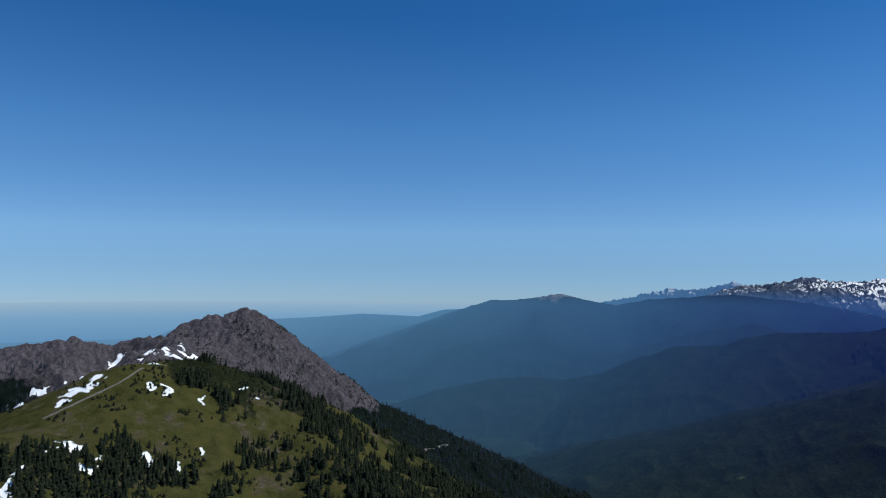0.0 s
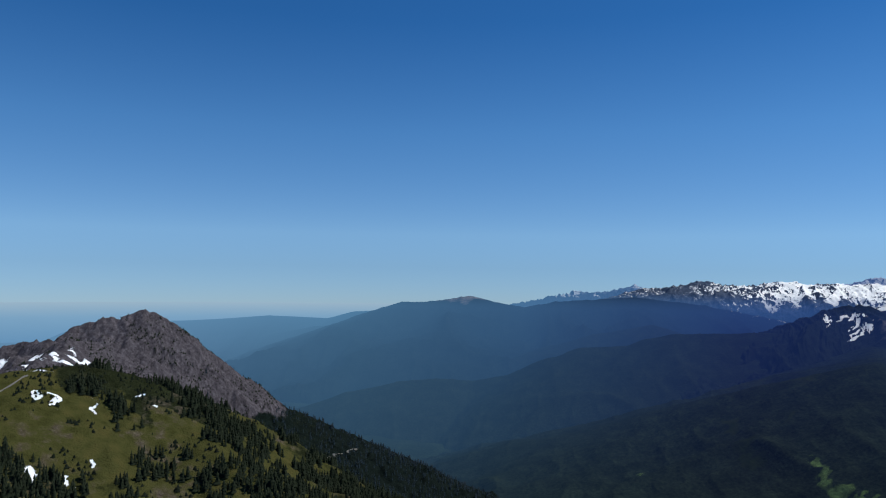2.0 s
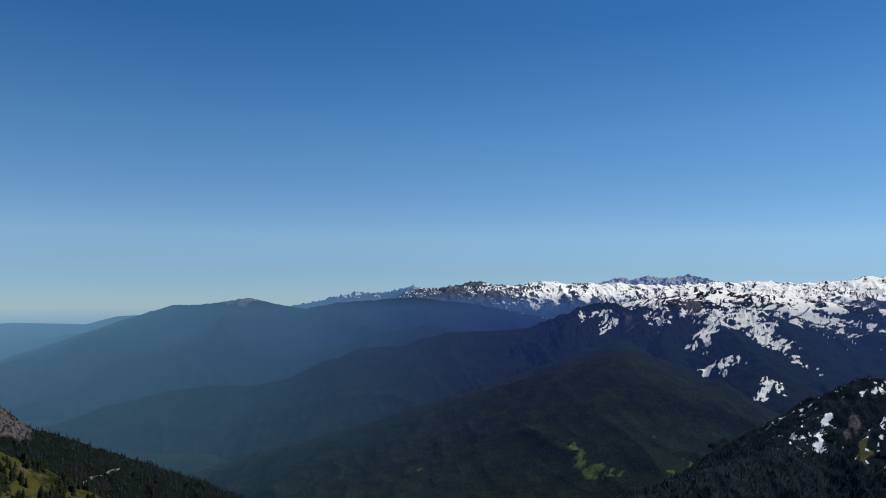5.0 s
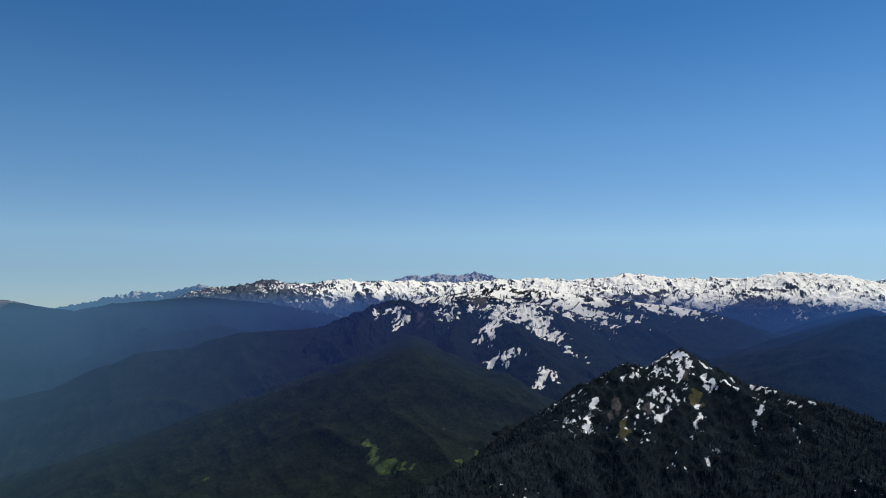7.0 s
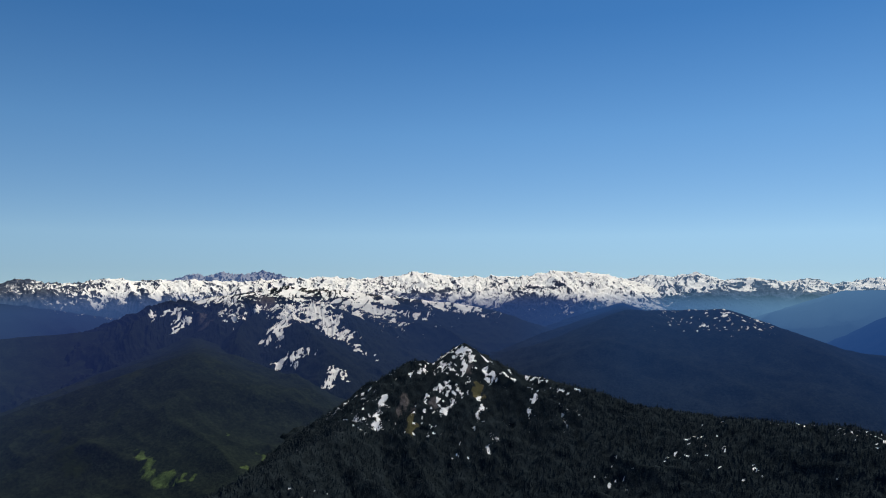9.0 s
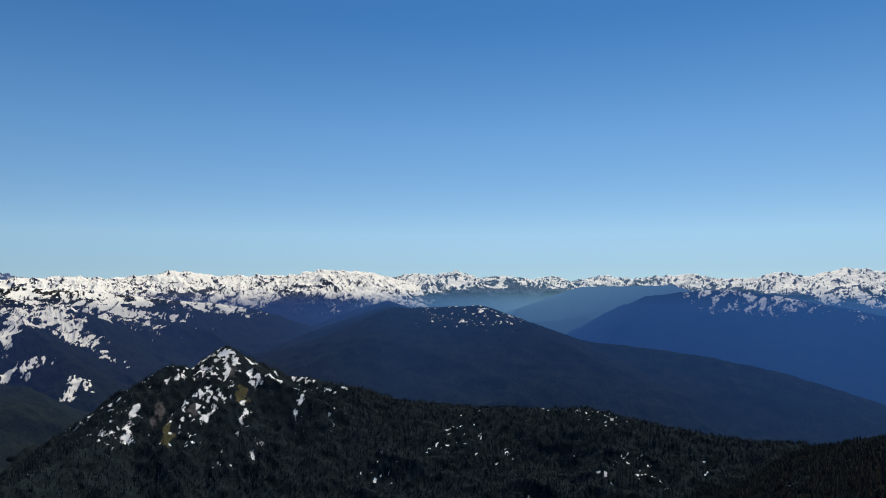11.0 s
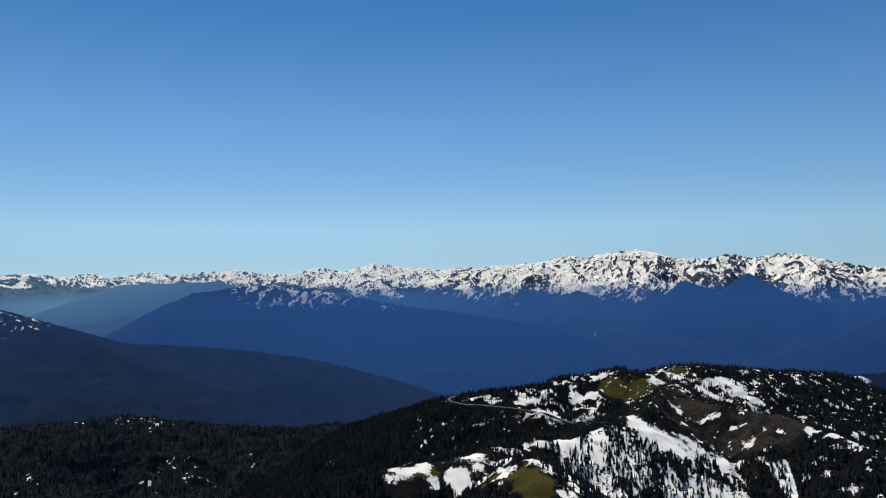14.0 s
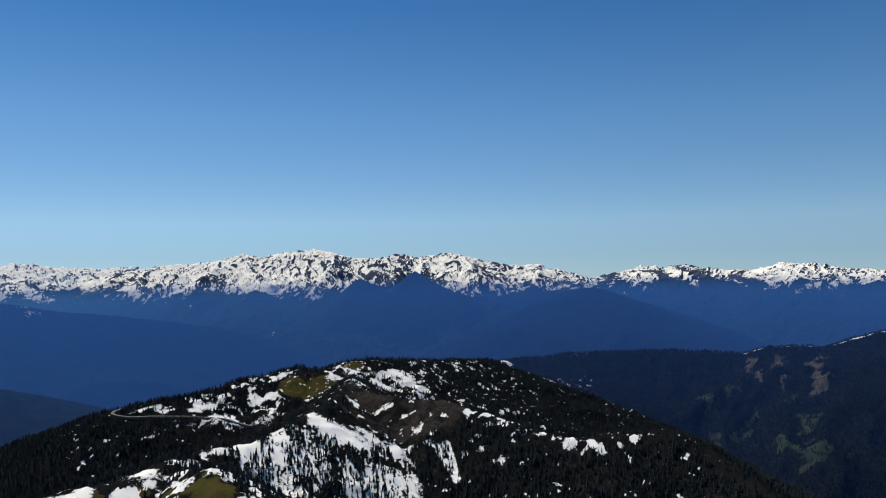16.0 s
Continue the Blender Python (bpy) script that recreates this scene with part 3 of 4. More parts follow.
SPUR_SNOW = [(33.17, 2302, 45, 86), (34.74, 2399, 57, 72), (35.85, 2388, 47, 43), (32.71, 2206, 24, 66), (31.85, 2397, 23, 50), (36.71, 2313, 36, 60), (37.8, 2260, 36, 55), (38.87, 2194, 21, 26), (34.02, 2032, 38, 34),
             (32.69, 2056, 19, 28), (30.9, 2009, 13, 30), (31.6, 2170, 14, 22), (36.84, 1886, 21, 40), (37.71, 1875, 15, 28), (36.4, 1848, 12, 16), (39.94, 2158, 10, 19), (24.69, 2394, 42, 24), (23.58, 2349, 9, 49),
             (25.8, 2349, 22, 40), (25.13, 2296, 14, 40), (26.68, 2025, 19, 7), (29.16, 2327, 40, 70)]


def spur_covers(x, y, z, d, tilt, side):
    """Snow in slanting streaks over the nose of the spur, in patches among the trees below."""
    full = np.clip(drifts(x, y, SPUR_SNOW, 12, 126), 0, 1.2)
    lie = 0.5 * (0.45 - flutes(x, y, 30, 127, 0.5)) + 1.0 * (0.45 - flutes(x, y, 13, 128, 0.6)) + 0.5 * fractal(x, y, 16, 129, 3)
    bald = drifts(x, y, [(27.2, 2330, 26, 60), (31.5, 2440, 40, 60)], 20, 130)
    crest = 0.75 * step(60, 5, d + 30 * fractal(x, y, 60, 131)) * step(27, 29, turn(x, y)) * step(-120, -90, z)
    return {"snow": step(0.0, 0.30, 0.72 * np.maximum(full, crest) - 0.44 + 1.0 * lie - 0.4 * bald) * step(0.12, 0.3, np.maximum(full, crest)), "rock": 0.95 * bald + 0.25 * full, "grass": 0 * x}


def rock_cover(low, high, seed, rock=0.6, grass=0.0):
    def covers(x, y, z, d, tilt, side):
        return {"snow": 0 * x, "rock": rock * step(low, high, z + 30 * fractal(x, y, 90, seed)), "grass": grass + 0.5 * fractal(x, y, 150, seed + 3)}
    return covers


def blue_covers(x, y, z, d, tilt, side):
    b = turn(x, y)
    hang = step(90, 10, d + 30 * fractal(x, y, 60, 73)) * step(14, 18, b)
    bald = 0.6 * step(-135, -100, z + 30 * fractal(x, y, 90, 72)) * step(3, -2, b)
    return {"snow": hang * np.clip(0.22 + 0.7 * fractal(x, y, 45, 75, 3) + 0.5 * streaks(x, y, 14, 80, 76), 0, 1), "grass": 0 * x, "rock": bald}


def lifted(covers):
    """A higher snowline over the low gap in the southern range."""
    def less(x, y, z, d, tilt, side):
        made = covers(x, y, z, d, tilt, side)
        gap = step(62, 66, turn(x, y)) * step(83, 78, turn(x, y))
        made["snow"] = made["snow"] * (1 - gap * step(-40, -75, z + 40 * fractal(x, y, 90, 47)))
        return made
    return less


def thinner(covers, full, bare):
    """Snow that thins out from one bearing to another."""
    def less(x, y, z, d, tilt, side):
        made = covers(x, y, z, d, tilt, side)
        made["snow"] = made["snow"] - 0.65 * step(full, bare, turn(x, y))
        return made
    return less


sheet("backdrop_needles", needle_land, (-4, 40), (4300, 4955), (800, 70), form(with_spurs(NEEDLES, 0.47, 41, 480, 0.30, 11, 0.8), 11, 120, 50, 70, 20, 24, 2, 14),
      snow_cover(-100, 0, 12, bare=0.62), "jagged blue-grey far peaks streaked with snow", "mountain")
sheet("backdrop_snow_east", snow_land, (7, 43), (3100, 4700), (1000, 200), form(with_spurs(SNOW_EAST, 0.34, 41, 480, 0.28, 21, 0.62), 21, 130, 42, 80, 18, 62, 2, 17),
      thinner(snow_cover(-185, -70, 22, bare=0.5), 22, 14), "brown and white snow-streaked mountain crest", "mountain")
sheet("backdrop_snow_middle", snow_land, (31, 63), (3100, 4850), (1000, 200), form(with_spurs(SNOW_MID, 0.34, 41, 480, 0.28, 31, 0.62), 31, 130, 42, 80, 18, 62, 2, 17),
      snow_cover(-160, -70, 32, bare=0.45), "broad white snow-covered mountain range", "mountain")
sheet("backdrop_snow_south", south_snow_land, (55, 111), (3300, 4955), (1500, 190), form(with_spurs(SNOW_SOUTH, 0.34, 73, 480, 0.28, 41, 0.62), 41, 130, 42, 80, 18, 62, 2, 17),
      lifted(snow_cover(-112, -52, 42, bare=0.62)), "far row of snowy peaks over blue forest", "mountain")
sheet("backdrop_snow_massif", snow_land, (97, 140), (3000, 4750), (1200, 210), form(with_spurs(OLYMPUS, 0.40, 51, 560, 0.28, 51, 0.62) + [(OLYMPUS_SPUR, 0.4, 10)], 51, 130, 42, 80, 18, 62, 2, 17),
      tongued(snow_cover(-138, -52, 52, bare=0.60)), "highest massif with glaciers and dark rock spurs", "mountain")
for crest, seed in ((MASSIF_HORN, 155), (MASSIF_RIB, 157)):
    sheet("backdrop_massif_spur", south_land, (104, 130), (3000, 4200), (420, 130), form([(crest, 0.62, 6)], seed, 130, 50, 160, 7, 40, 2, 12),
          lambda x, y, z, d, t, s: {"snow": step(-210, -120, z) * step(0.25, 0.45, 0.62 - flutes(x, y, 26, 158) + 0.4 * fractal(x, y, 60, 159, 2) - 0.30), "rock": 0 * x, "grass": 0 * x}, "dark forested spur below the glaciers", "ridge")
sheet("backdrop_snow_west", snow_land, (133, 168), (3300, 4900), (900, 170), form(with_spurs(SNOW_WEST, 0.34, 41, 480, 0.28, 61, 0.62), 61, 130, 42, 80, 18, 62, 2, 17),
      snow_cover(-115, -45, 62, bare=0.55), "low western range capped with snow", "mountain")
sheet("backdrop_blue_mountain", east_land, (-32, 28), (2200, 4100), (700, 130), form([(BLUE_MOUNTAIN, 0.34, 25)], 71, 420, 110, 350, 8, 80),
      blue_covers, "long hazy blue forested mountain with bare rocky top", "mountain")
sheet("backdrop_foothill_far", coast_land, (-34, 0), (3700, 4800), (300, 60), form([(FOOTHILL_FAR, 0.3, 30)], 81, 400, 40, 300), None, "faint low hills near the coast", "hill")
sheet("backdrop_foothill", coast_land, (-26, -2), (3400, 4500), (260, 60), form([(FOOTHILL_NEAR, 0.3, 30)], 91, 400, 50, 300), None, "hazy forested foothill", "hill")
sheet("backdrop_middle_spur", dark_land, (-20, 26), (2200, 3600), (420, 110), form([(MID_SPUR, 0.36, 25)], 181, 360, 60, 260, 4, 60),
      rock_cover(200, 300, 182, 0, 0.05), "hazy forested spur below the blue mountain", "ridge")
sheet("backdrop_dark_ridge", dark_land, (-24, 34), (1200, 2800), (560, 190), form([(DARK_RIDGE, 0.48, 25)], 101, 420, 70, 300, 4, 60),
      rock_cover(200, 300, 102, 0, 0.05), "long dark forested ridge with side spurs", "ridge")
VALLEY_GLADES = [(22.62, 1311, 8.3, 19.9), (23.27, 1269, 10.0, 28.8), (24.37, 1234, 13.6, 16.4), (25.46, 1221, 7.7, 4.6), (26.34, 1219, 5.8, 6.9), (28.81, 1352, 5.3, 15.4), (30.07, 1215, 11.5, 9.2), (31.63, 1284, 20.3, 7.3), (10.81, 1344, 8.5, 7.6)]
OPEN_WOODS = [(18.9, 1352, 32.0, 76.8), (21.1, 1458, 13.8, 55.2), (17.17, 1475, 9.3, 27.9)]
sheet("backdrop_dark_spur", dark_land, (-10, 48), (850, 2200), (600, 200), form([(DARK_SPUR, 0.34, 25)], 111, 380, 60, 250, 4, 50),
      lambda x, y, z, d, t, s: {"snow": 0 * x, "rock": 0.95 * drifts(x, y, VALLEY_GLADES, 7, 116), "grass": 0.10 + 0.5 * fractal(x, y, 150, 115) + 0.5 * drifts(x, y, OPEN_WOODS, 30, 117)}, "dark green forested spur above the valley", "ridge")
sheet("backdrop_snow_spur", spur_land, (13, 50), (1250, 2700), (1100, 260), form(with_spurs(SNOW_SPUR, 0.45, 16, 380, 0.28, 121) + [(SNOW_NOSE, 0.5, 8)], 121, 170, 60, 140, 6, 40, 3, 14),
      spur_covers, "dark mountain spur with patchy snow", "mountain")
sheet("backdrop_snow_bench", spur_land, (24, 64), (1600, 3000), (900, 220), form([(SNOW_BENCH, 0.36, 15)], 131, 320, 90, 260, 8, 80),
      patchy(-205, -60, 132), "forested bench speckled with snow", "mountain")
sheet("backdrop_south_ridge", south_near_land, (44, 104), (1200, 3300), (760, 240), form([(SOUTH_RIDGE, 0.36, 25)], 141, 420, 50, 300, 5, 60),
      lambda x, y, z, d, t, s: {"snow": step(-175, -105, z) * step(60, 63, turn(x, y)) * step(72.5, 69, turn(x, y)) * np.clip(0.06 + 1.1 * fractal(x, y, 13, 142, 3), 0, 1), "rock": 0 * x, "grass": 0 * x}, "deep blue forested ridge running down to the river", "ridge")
sheet("backdrop_south_ridge_far", denser_haze_land, (71, 121), (1800, 3500), (700, 150), form([(SOUTH_RIDGE_FAR, 0.56, 25)], 151, 420, 60, 300, 8, 70),
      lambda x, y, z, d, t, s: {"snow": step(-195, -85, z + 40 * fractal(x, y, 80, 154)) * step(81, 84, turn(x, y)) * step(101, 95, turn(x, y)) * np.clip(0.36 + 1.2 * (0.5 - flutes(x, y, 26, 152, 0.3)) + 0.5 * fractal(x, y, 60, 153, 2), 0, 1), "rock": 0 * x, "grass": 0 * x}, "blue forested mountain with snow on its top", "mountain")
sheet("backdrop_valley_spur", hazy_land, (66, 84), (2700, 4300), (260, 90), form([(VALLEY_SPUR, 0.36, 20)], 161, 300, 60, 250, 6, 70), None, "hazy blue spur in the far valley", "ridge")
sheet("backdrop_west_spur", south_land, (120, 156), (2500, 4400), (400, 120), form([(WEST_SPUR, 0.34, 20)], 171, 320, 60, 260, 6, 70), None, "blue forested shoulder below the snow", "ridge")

# ---- the sea beyond the lowland ----
def sea_level(x, y):
    return -179 + (np.hypot(x, y) - 4955) * 0.27, 0 * x


sea_mat = hazed_sea()
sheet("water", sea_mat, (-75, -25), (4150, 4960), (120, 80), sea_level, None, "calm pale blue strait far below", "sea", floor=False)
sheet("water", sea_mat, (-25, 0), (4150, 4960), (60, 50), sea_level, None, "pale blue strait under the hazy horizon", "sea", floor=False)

# ---- the near land ----
peak_form = form([(ROCK_PEAK, 0.85, 3), (PEAK_FOOT, 0.5, 10), (LEFT_CLIFF, 0.75, 3), (SADDLE, 0.5, 8)], 201, 70, 26, 60, 5, 22, 5)
hill_form = form([(MEADOW_HILL, 0.34, 14, 3.0, 420), (HILL_FLANK, 0.5, 12, 2.0)], 211, 90, 12, 80, 1.5, 20, 1.2)
crag_form = form(with_spurs(CRAG, 0.62, 14, 240, 0.38, 221) + [(FOREST_RIDGE, 0.42, 18)], 221, 110, 30, 110, 7, 18, 3)
road_form = form([(ROAD_RIDGE, 0.40, 14), (SNOW_RIDGE, 0.52, 5), (SNOW_RIDGE_WEST, 0.52, 5), (NEAR_KNOLL, 0.42, 8), (GRASS_KNOLL, 0.55, 6)], 231, 80, 16, 70, 2.5, 25, 1.5)
west_form = form([(WEST_RIDGE, 0.42, 18)], 241, 240, 80, 180, 5, 60, 2)


def peak_covers(x, y, z, d, tilt, side):
    b = turn(x, y)
    wild = fractal(x, y, 40, 205)
    wooded = step(-15.0, -13.5, b + 2.0 * wild) + step(-165, -190, z + 14 * wild) * step(-26, -21, b) + step(-100, -120, z + 14 * wild) * step(-37, -45, b)
    return {"rock": 0.95 - wooded, "grass": 0.25 * wild, "snow": drifts(x, y, PEAK_SNOW, 8, 206) * (1.5 + 1.2 * fractal(x, y, 8, 207, 2))}


HILL_SNOW = [(-33.55, 630, 3.5, 8.0), (-32.49, 628, 2.2, 9.6), (-30.09, 630, 3.0, 11.2), (-29.9, 562, 2.4, 4.8), (-33.89, 542, 3.4, 8.0), (-31.63, 543, 3.0, 4.8), (-39.19, 552, 5.2, 8.0), (-38.29, 552, 4.4, 6.0),
             (-40.05, 544, 2.3, 6.4), (-37.83, 528, 2.5, 8.0), (-37.12, 540, 2.0, 6.4), (-41.89, 520, 3.3, 4.8), (-42.76, 506, 3.2, 12.0), (-27.1, 654, 2.3, 4.8), (-25.83, 640, 2.2, 4.8),
             (-33.78, 686, 9.7, 5), (-37.15, 652, 4.4, 9.6), (-37.68, 640, 4.4, 9.6), (-38.39, 635, 5.4, 7), (-39.09, 630, 4.6, 7), (-39.36, 618, 5, 5)]
PEAK_SNOW = [(-31.45, 857, 5.4, 8.0), (-31.44, 831, 9.2, 9.6), (-32.2, 760, 9, 7), (-33.6, 849, 4.0, 16.0), (-32.94, 790, 3.5, 12.8), (-34.4, 740, 9, 6), (-32.53, 974, 4.6, 4.8), (-36.07, 946, 5.0, 19.2), (-36.43, 932, 4.5, 14),
             (-40.84, 912, 8.6, 9.6), (-39.46, 902, 2.4, 9.6), (-42.3, 890, 6, 8), (-38.0, 880, 6, 12)]


def heath(x, y, b, r):
    """Dark low heath over the brow of the hill."""
    return step(-34, -31.5, b) * step(-19, -23, b) * step(0.0, 0.5, (r - 622) / 60 + 0.8 * fractal(x, y, 26, 220, 3))


def hill_covers(x, y, z, d, tilt, side):
    b, r = turn(x, y), np.hypot(x, y)
    bare = step(-0.05, 0.3, fractal(x, y, 45, 217) + 0.22 * step(580, 520, r) * step(-30, -34, b) + 0.35 * step(-36, -40, b) * step(90, 20, d))
    return {"rock": 0.04 + 0.36 * bare, "grass": 0.95 - 0.6 * step(-18, -10, b) - 0.35 * step(0.1, 0.4, fractal(x, y, 60, 218)) - 0.8 * heath(x, y, b, r),
            "snow": drifts(x, y, HILL_SNOW, 4, 215) * (1.0 + 0.9 * fractal(x, y, 5, 219, 2))}


def forest_glints(x, y):
    """Snow left in small openings of the forest."""
    return glints(x, y, 6, 229, 0.40) * step(0.12, 0.3, fractal(x, y, 70, 230, 2))


def bare_slope(b, r):
    return step(113.5, 115, b) * step(124.5, 123, b) * step(728, 745, r) * step(940, 915, r)


CHUTES = [[(626, -370, 0), (610, -372, 0), (585, -366, 0), (560, -359, 0)], [(608, -380, 0), (590, -375, 0), (562, -361, 0)]]


CRAG_SNOW = [(46.82, 1296, 7.2, 13.5), (46.4, 1276, 5.0, 13.5), (47.33, 1271, 7.0, 10.5), (48.26, 1297, 9.2, 6.0), (49.17, 1290, 8.1, 6.0), (50.01, 1294, 5.1, 6.0), (48.43, 1242, 6.9, 13.5), (49.05, 1234, 12.7, 7.5),
             (47.9, 1177, 4.6, 21.0), (50.12, 1214, 5.7, 6.0), (51.75, 1192, 4.7, 13.5), (44.96, 1194, 6.6, 12.0), (45.96, 1199, 7.6, 7.5), (42.45, 1253, 4.9, 10.5), (43.35, 1268, 9.0, 4.5),
             (40.34, 1195, 8.5, 10.5), (40.94, 1203, 5.7, 6.0), (39.78, 1153, 6.4, 19.5), (48.77, 1129, 7.1, 6.0), (48.26, 1102, 8.7, 6.0), (45.18, 1158, 3.7, 12.0), (54.59, 1248, 3.9, 4.5)]
CRAG_MEADOW = [(47.6, 1209, 9, 20), (42.4, 1128, 8, 22)]
CRAG_STONE = [(41.9, 1188, 5, 16), (41.5, 1172, 4, 14), (42.6, 1160, 5, 14), (44.3, 1168, 6, 10), (46.9, 1255, 10, 14)]


def crag_covers(x, y, z, d, tilt, side):
    b = turn(x, y)
    top = step(-275, -170, z + 30 * fractal(x, y, 60, 225)) * step(60, 51, b)
    fleck = fractal(x, y, 7, 226, 3)
    torn = drifts(x, y, CRAG_SNOW, 9, 231)
    sprinkle = glints(x, y, 7, 233, 0.20) * step(-0.08, 0.15, fractal(x, y, 60, 228, 2)) * top
    return {"snow": torn * (0.72 + 2.2 * fleck) + 0.9 * sprinkle + 0.85 * forest_glints(x, y),
            "rock": 0.22 * top * step(-0.1, 0.25, fractal(x, y, 30, 224, 3)) + 0.6 * drifts(x, y, CRAG_STONE, 6, 234), "grass": 1.2 * drifts(x, y, CRAG_MEADOW, 5, 235)}


def ridge_glints(x, y, b, r):
    far = glints(x, y, 8, 239, 0.22 + 0.022 * np.clip(b - 120, 0, 15)) * step(119, 121, b) * step(134, 131, b) * (r > 940)
    return np.maximum(far, glints(x, y, 6, 239, 0.44) * step(92, 96, b) * step(146, 140, b) * (r > 600))


KNOLL_SNOW = [(98.24, 547, 13.0, 9.5), (100.36, 567, 8.1, 5.9), (92.05, 518, 9.0, 9.0), (93.8, 527, 10.4, 5.5), (100.12, 533, 2.9, 4.6), (98.54, 529, 5.8, 4.6), (97.32, 513, 10.1, 3.6), (94.53, 513, 6.5, 6.2),
              (96.75, 523, 5.0, 7.3), (105.64, 467, 6.5, 9), (104.52, 447, 4, 7)]
FACE_SNOW = [(102.51, 590, 4.7, 6.7), (103.9, 598, 9.4, 6.8), (106.25, 613, 6.8, 7.0), (108.69, 644, 10.2, 7.3), (111.48, 704, 8.5, 11), (112.54, 690, 12, 13), (113.88, 688, 19, 14), (115.81, 715, 16, 13),
             (118.02, 708, 11, 14), (115.03, 810, 5.1, 12.3), (115.31, 760, 3.0, 9.6), (117.27, 807, 14.0, 5.1), (119.95, 752, 4.7, 5.7), (118.96, 781, 2.5, 3.9), (121.75, 760, 2.0, 3.8), (117.43, 639, 2.0, 9.7),
             (124.12, 755, 8.3, 3.4), (125.36, 743, 8.2, 3.4), (126.78, 731, 10.4, 4), (129.77, 709, 4.5, 4.5), (124.38, 716, 3.4, 5.4), (124.84, 698, 3.3, 7.1), (126.31, 678, 4.8, 6.8)]
BACK_SNOW = [(99.56, 1000, 17.4, 5.1), (101.39, 993, 11.0, 7.5), (104.44, 1004, 14.3, 11.4), (104.82, 974, 9.2, 4.9), (103.44, 996, 7.9, 6.3), (107.49, 1056, 16.7, 5.3), (109.34, 1079, 15.3, 5.5), (107.85, 1017, 6.4, 10.3),
             (108.54, 1023, 16.1, 5.2), (106.66, 995, 3.1, 7.5), (107.66, 1035, 3.3, 10.5), (106.06, 1026, 8.1, 3.9), (116.15, 1093, 25.9, 6.9), (114.1, 1078, 10.2, 5.4), (115.34, 1072, 13.8, 8), (117.22, 1069, 10.1, 9.4),
             (118.0, 1061, 10.9, 9.4), (118.85, 1104, 13.9, 8.4), (119.84, 1089, 12.0, 9.6), (120.77, 1074, 11.9, 10.9)]
RIDGE_MEADOW = [(102.6, 447, 12, 18), (101.4, 474, 9, 17), (99.63, 500, 8.7, 12.6), (93.74, 520, 12.3, 6.6), (97.6, 521, 8.2, 8.2), (112.66, 1043, 22, 32), (113.71, 1068, 12, 16), (115.96, 1112, 21.0, 9.0), (110.65, 1050, 16, 24)]
THICKET = [(100.7, 553, 6.1, 12.2), (101.94, 566, 4.6, 12.8), (97.43, 501, 4.0, 7.9), (99.05, 487, 3.1, 8)]


def ridge_drifts(x, y):
    """All the larger drifts of the snowy ridge."""
    return np.maximum.reduce([drifts(x, y, KNOLL_SNOW, 3, 251), drifts(x, y, FACE_SNOW, 4, 252), drifts(x, y, BACK_SNOW, 7, 253)])


def snow_face(b, r):
    """The slope under the crest where firs stand in snow."""
    return step(103, 105.5, b) * step(120.5, 119, b) * step(470, 520, r) * step(722, 690, r + 9 * (113 - np.clip(b, 106, 113)))


def road_covers(x, y, z, d, tilt, side):
    b, r = turn(x, y), np.hypot(x, y)
    f, fleck = fractal(x, y, 30, 235, 4), fractal(x, y, 9, 238, 3)
    streak = 0.5 - flutes(x, y, 9, 241)
    chute = step(5, 2.5, tents(x, y, [(line, 1, 1) for line in CHUTES])[1] + 2 * fleck)
    under = snow_face(b, r) * step(-0.25, 0.14, 0.6 * f + 0.9 * streak + 0.25 * fleck)
    near = step(600, 560, r) * step(90, 92, b) * step(107, 104, b) * step(0.3, 0.45, f + 0.8 * fleck) * (1 - np.clip(1.6 * drifts(x, y, RIDGE_MEADOW[:2], 4, 254), 0, 1))
    back = step(940, 970, r) * step(99, 102, b) * step(123, 120, b) * step(0.16, 0.34, f + 0.9 * fleck)
    west = step(123, 125, b) * step(140, 136, b) * step(26, 6, d) * (r < 830) * step(0.05, 0.3, 0.5 * f + fleck)
    snow = 1.1 * ridge_drifts(x, y) * (1 + 0.9 * fleck) + 0.72 * under + 0.75 * near + 0.75 * back + 0.75 * west + 0.9 * chute
    snow = snow + 0.85 * ridge_glints(x, y, b, r) + blot(x + 5 * fleck, y - 5 * fleck, CREST_DRIFTS) * (0.45 + 1.6 * fleck)
    meadow = drifts(x, y, RIDGE_MEADOW, 5, 254)
    return {"snow": snow, "rock": 0.2 + 0.35 * fractal(x, y, 50, 237) + 0.3 * bare_slope(b, r) - meadow, "grass": 1.2 * meadow}


WEST_CHUTES = [(147.0, 1618, 10, 34), (147.5, 1538, 7, 40), (148.8, 1605, 12, 34), (149.2, 1526, 6, 30), (151.5, 1585, 12, 36), (151.4, 1500, 14, 40)]
WEST_GLADES = [(143.7, 1473, 14, 20), (143.7, 1437, 16, 26), (145.2, 1480, 12, 14), (145.6, 1403, 10, 26), (149.5, 1473, 9, 30), (150.5, 1378, 18, 34), (148.6, 1325, 16, 26), (150.7, 1248, 20, 30), (144.0, 1351, 16, 24), (146.6, 1440, 8, 40), (149.6, 1300, 18, 20)]
CREST_DRIFTS = [(514, -472, 7, 4), (502, -482, 6, 4), (488, -498, 7, 4), (482, -514, 5, 4), (485, -479, 5, 7), (497, -472, 4, 6), (451, -527, 6, 3)]


def west_chute(x, y):
    return np.clip(1.3 * drifts(x, y, WEST_CHUTES, 12, 243), 0, 1)


def west_glade(x, y):
    return np.clip(1.3 * drifts(x, y, WEST_GLADES, 20, 248) * (0.8 + 1.2 * fractal(x, y, 24, 249, 3)), 0, 1)


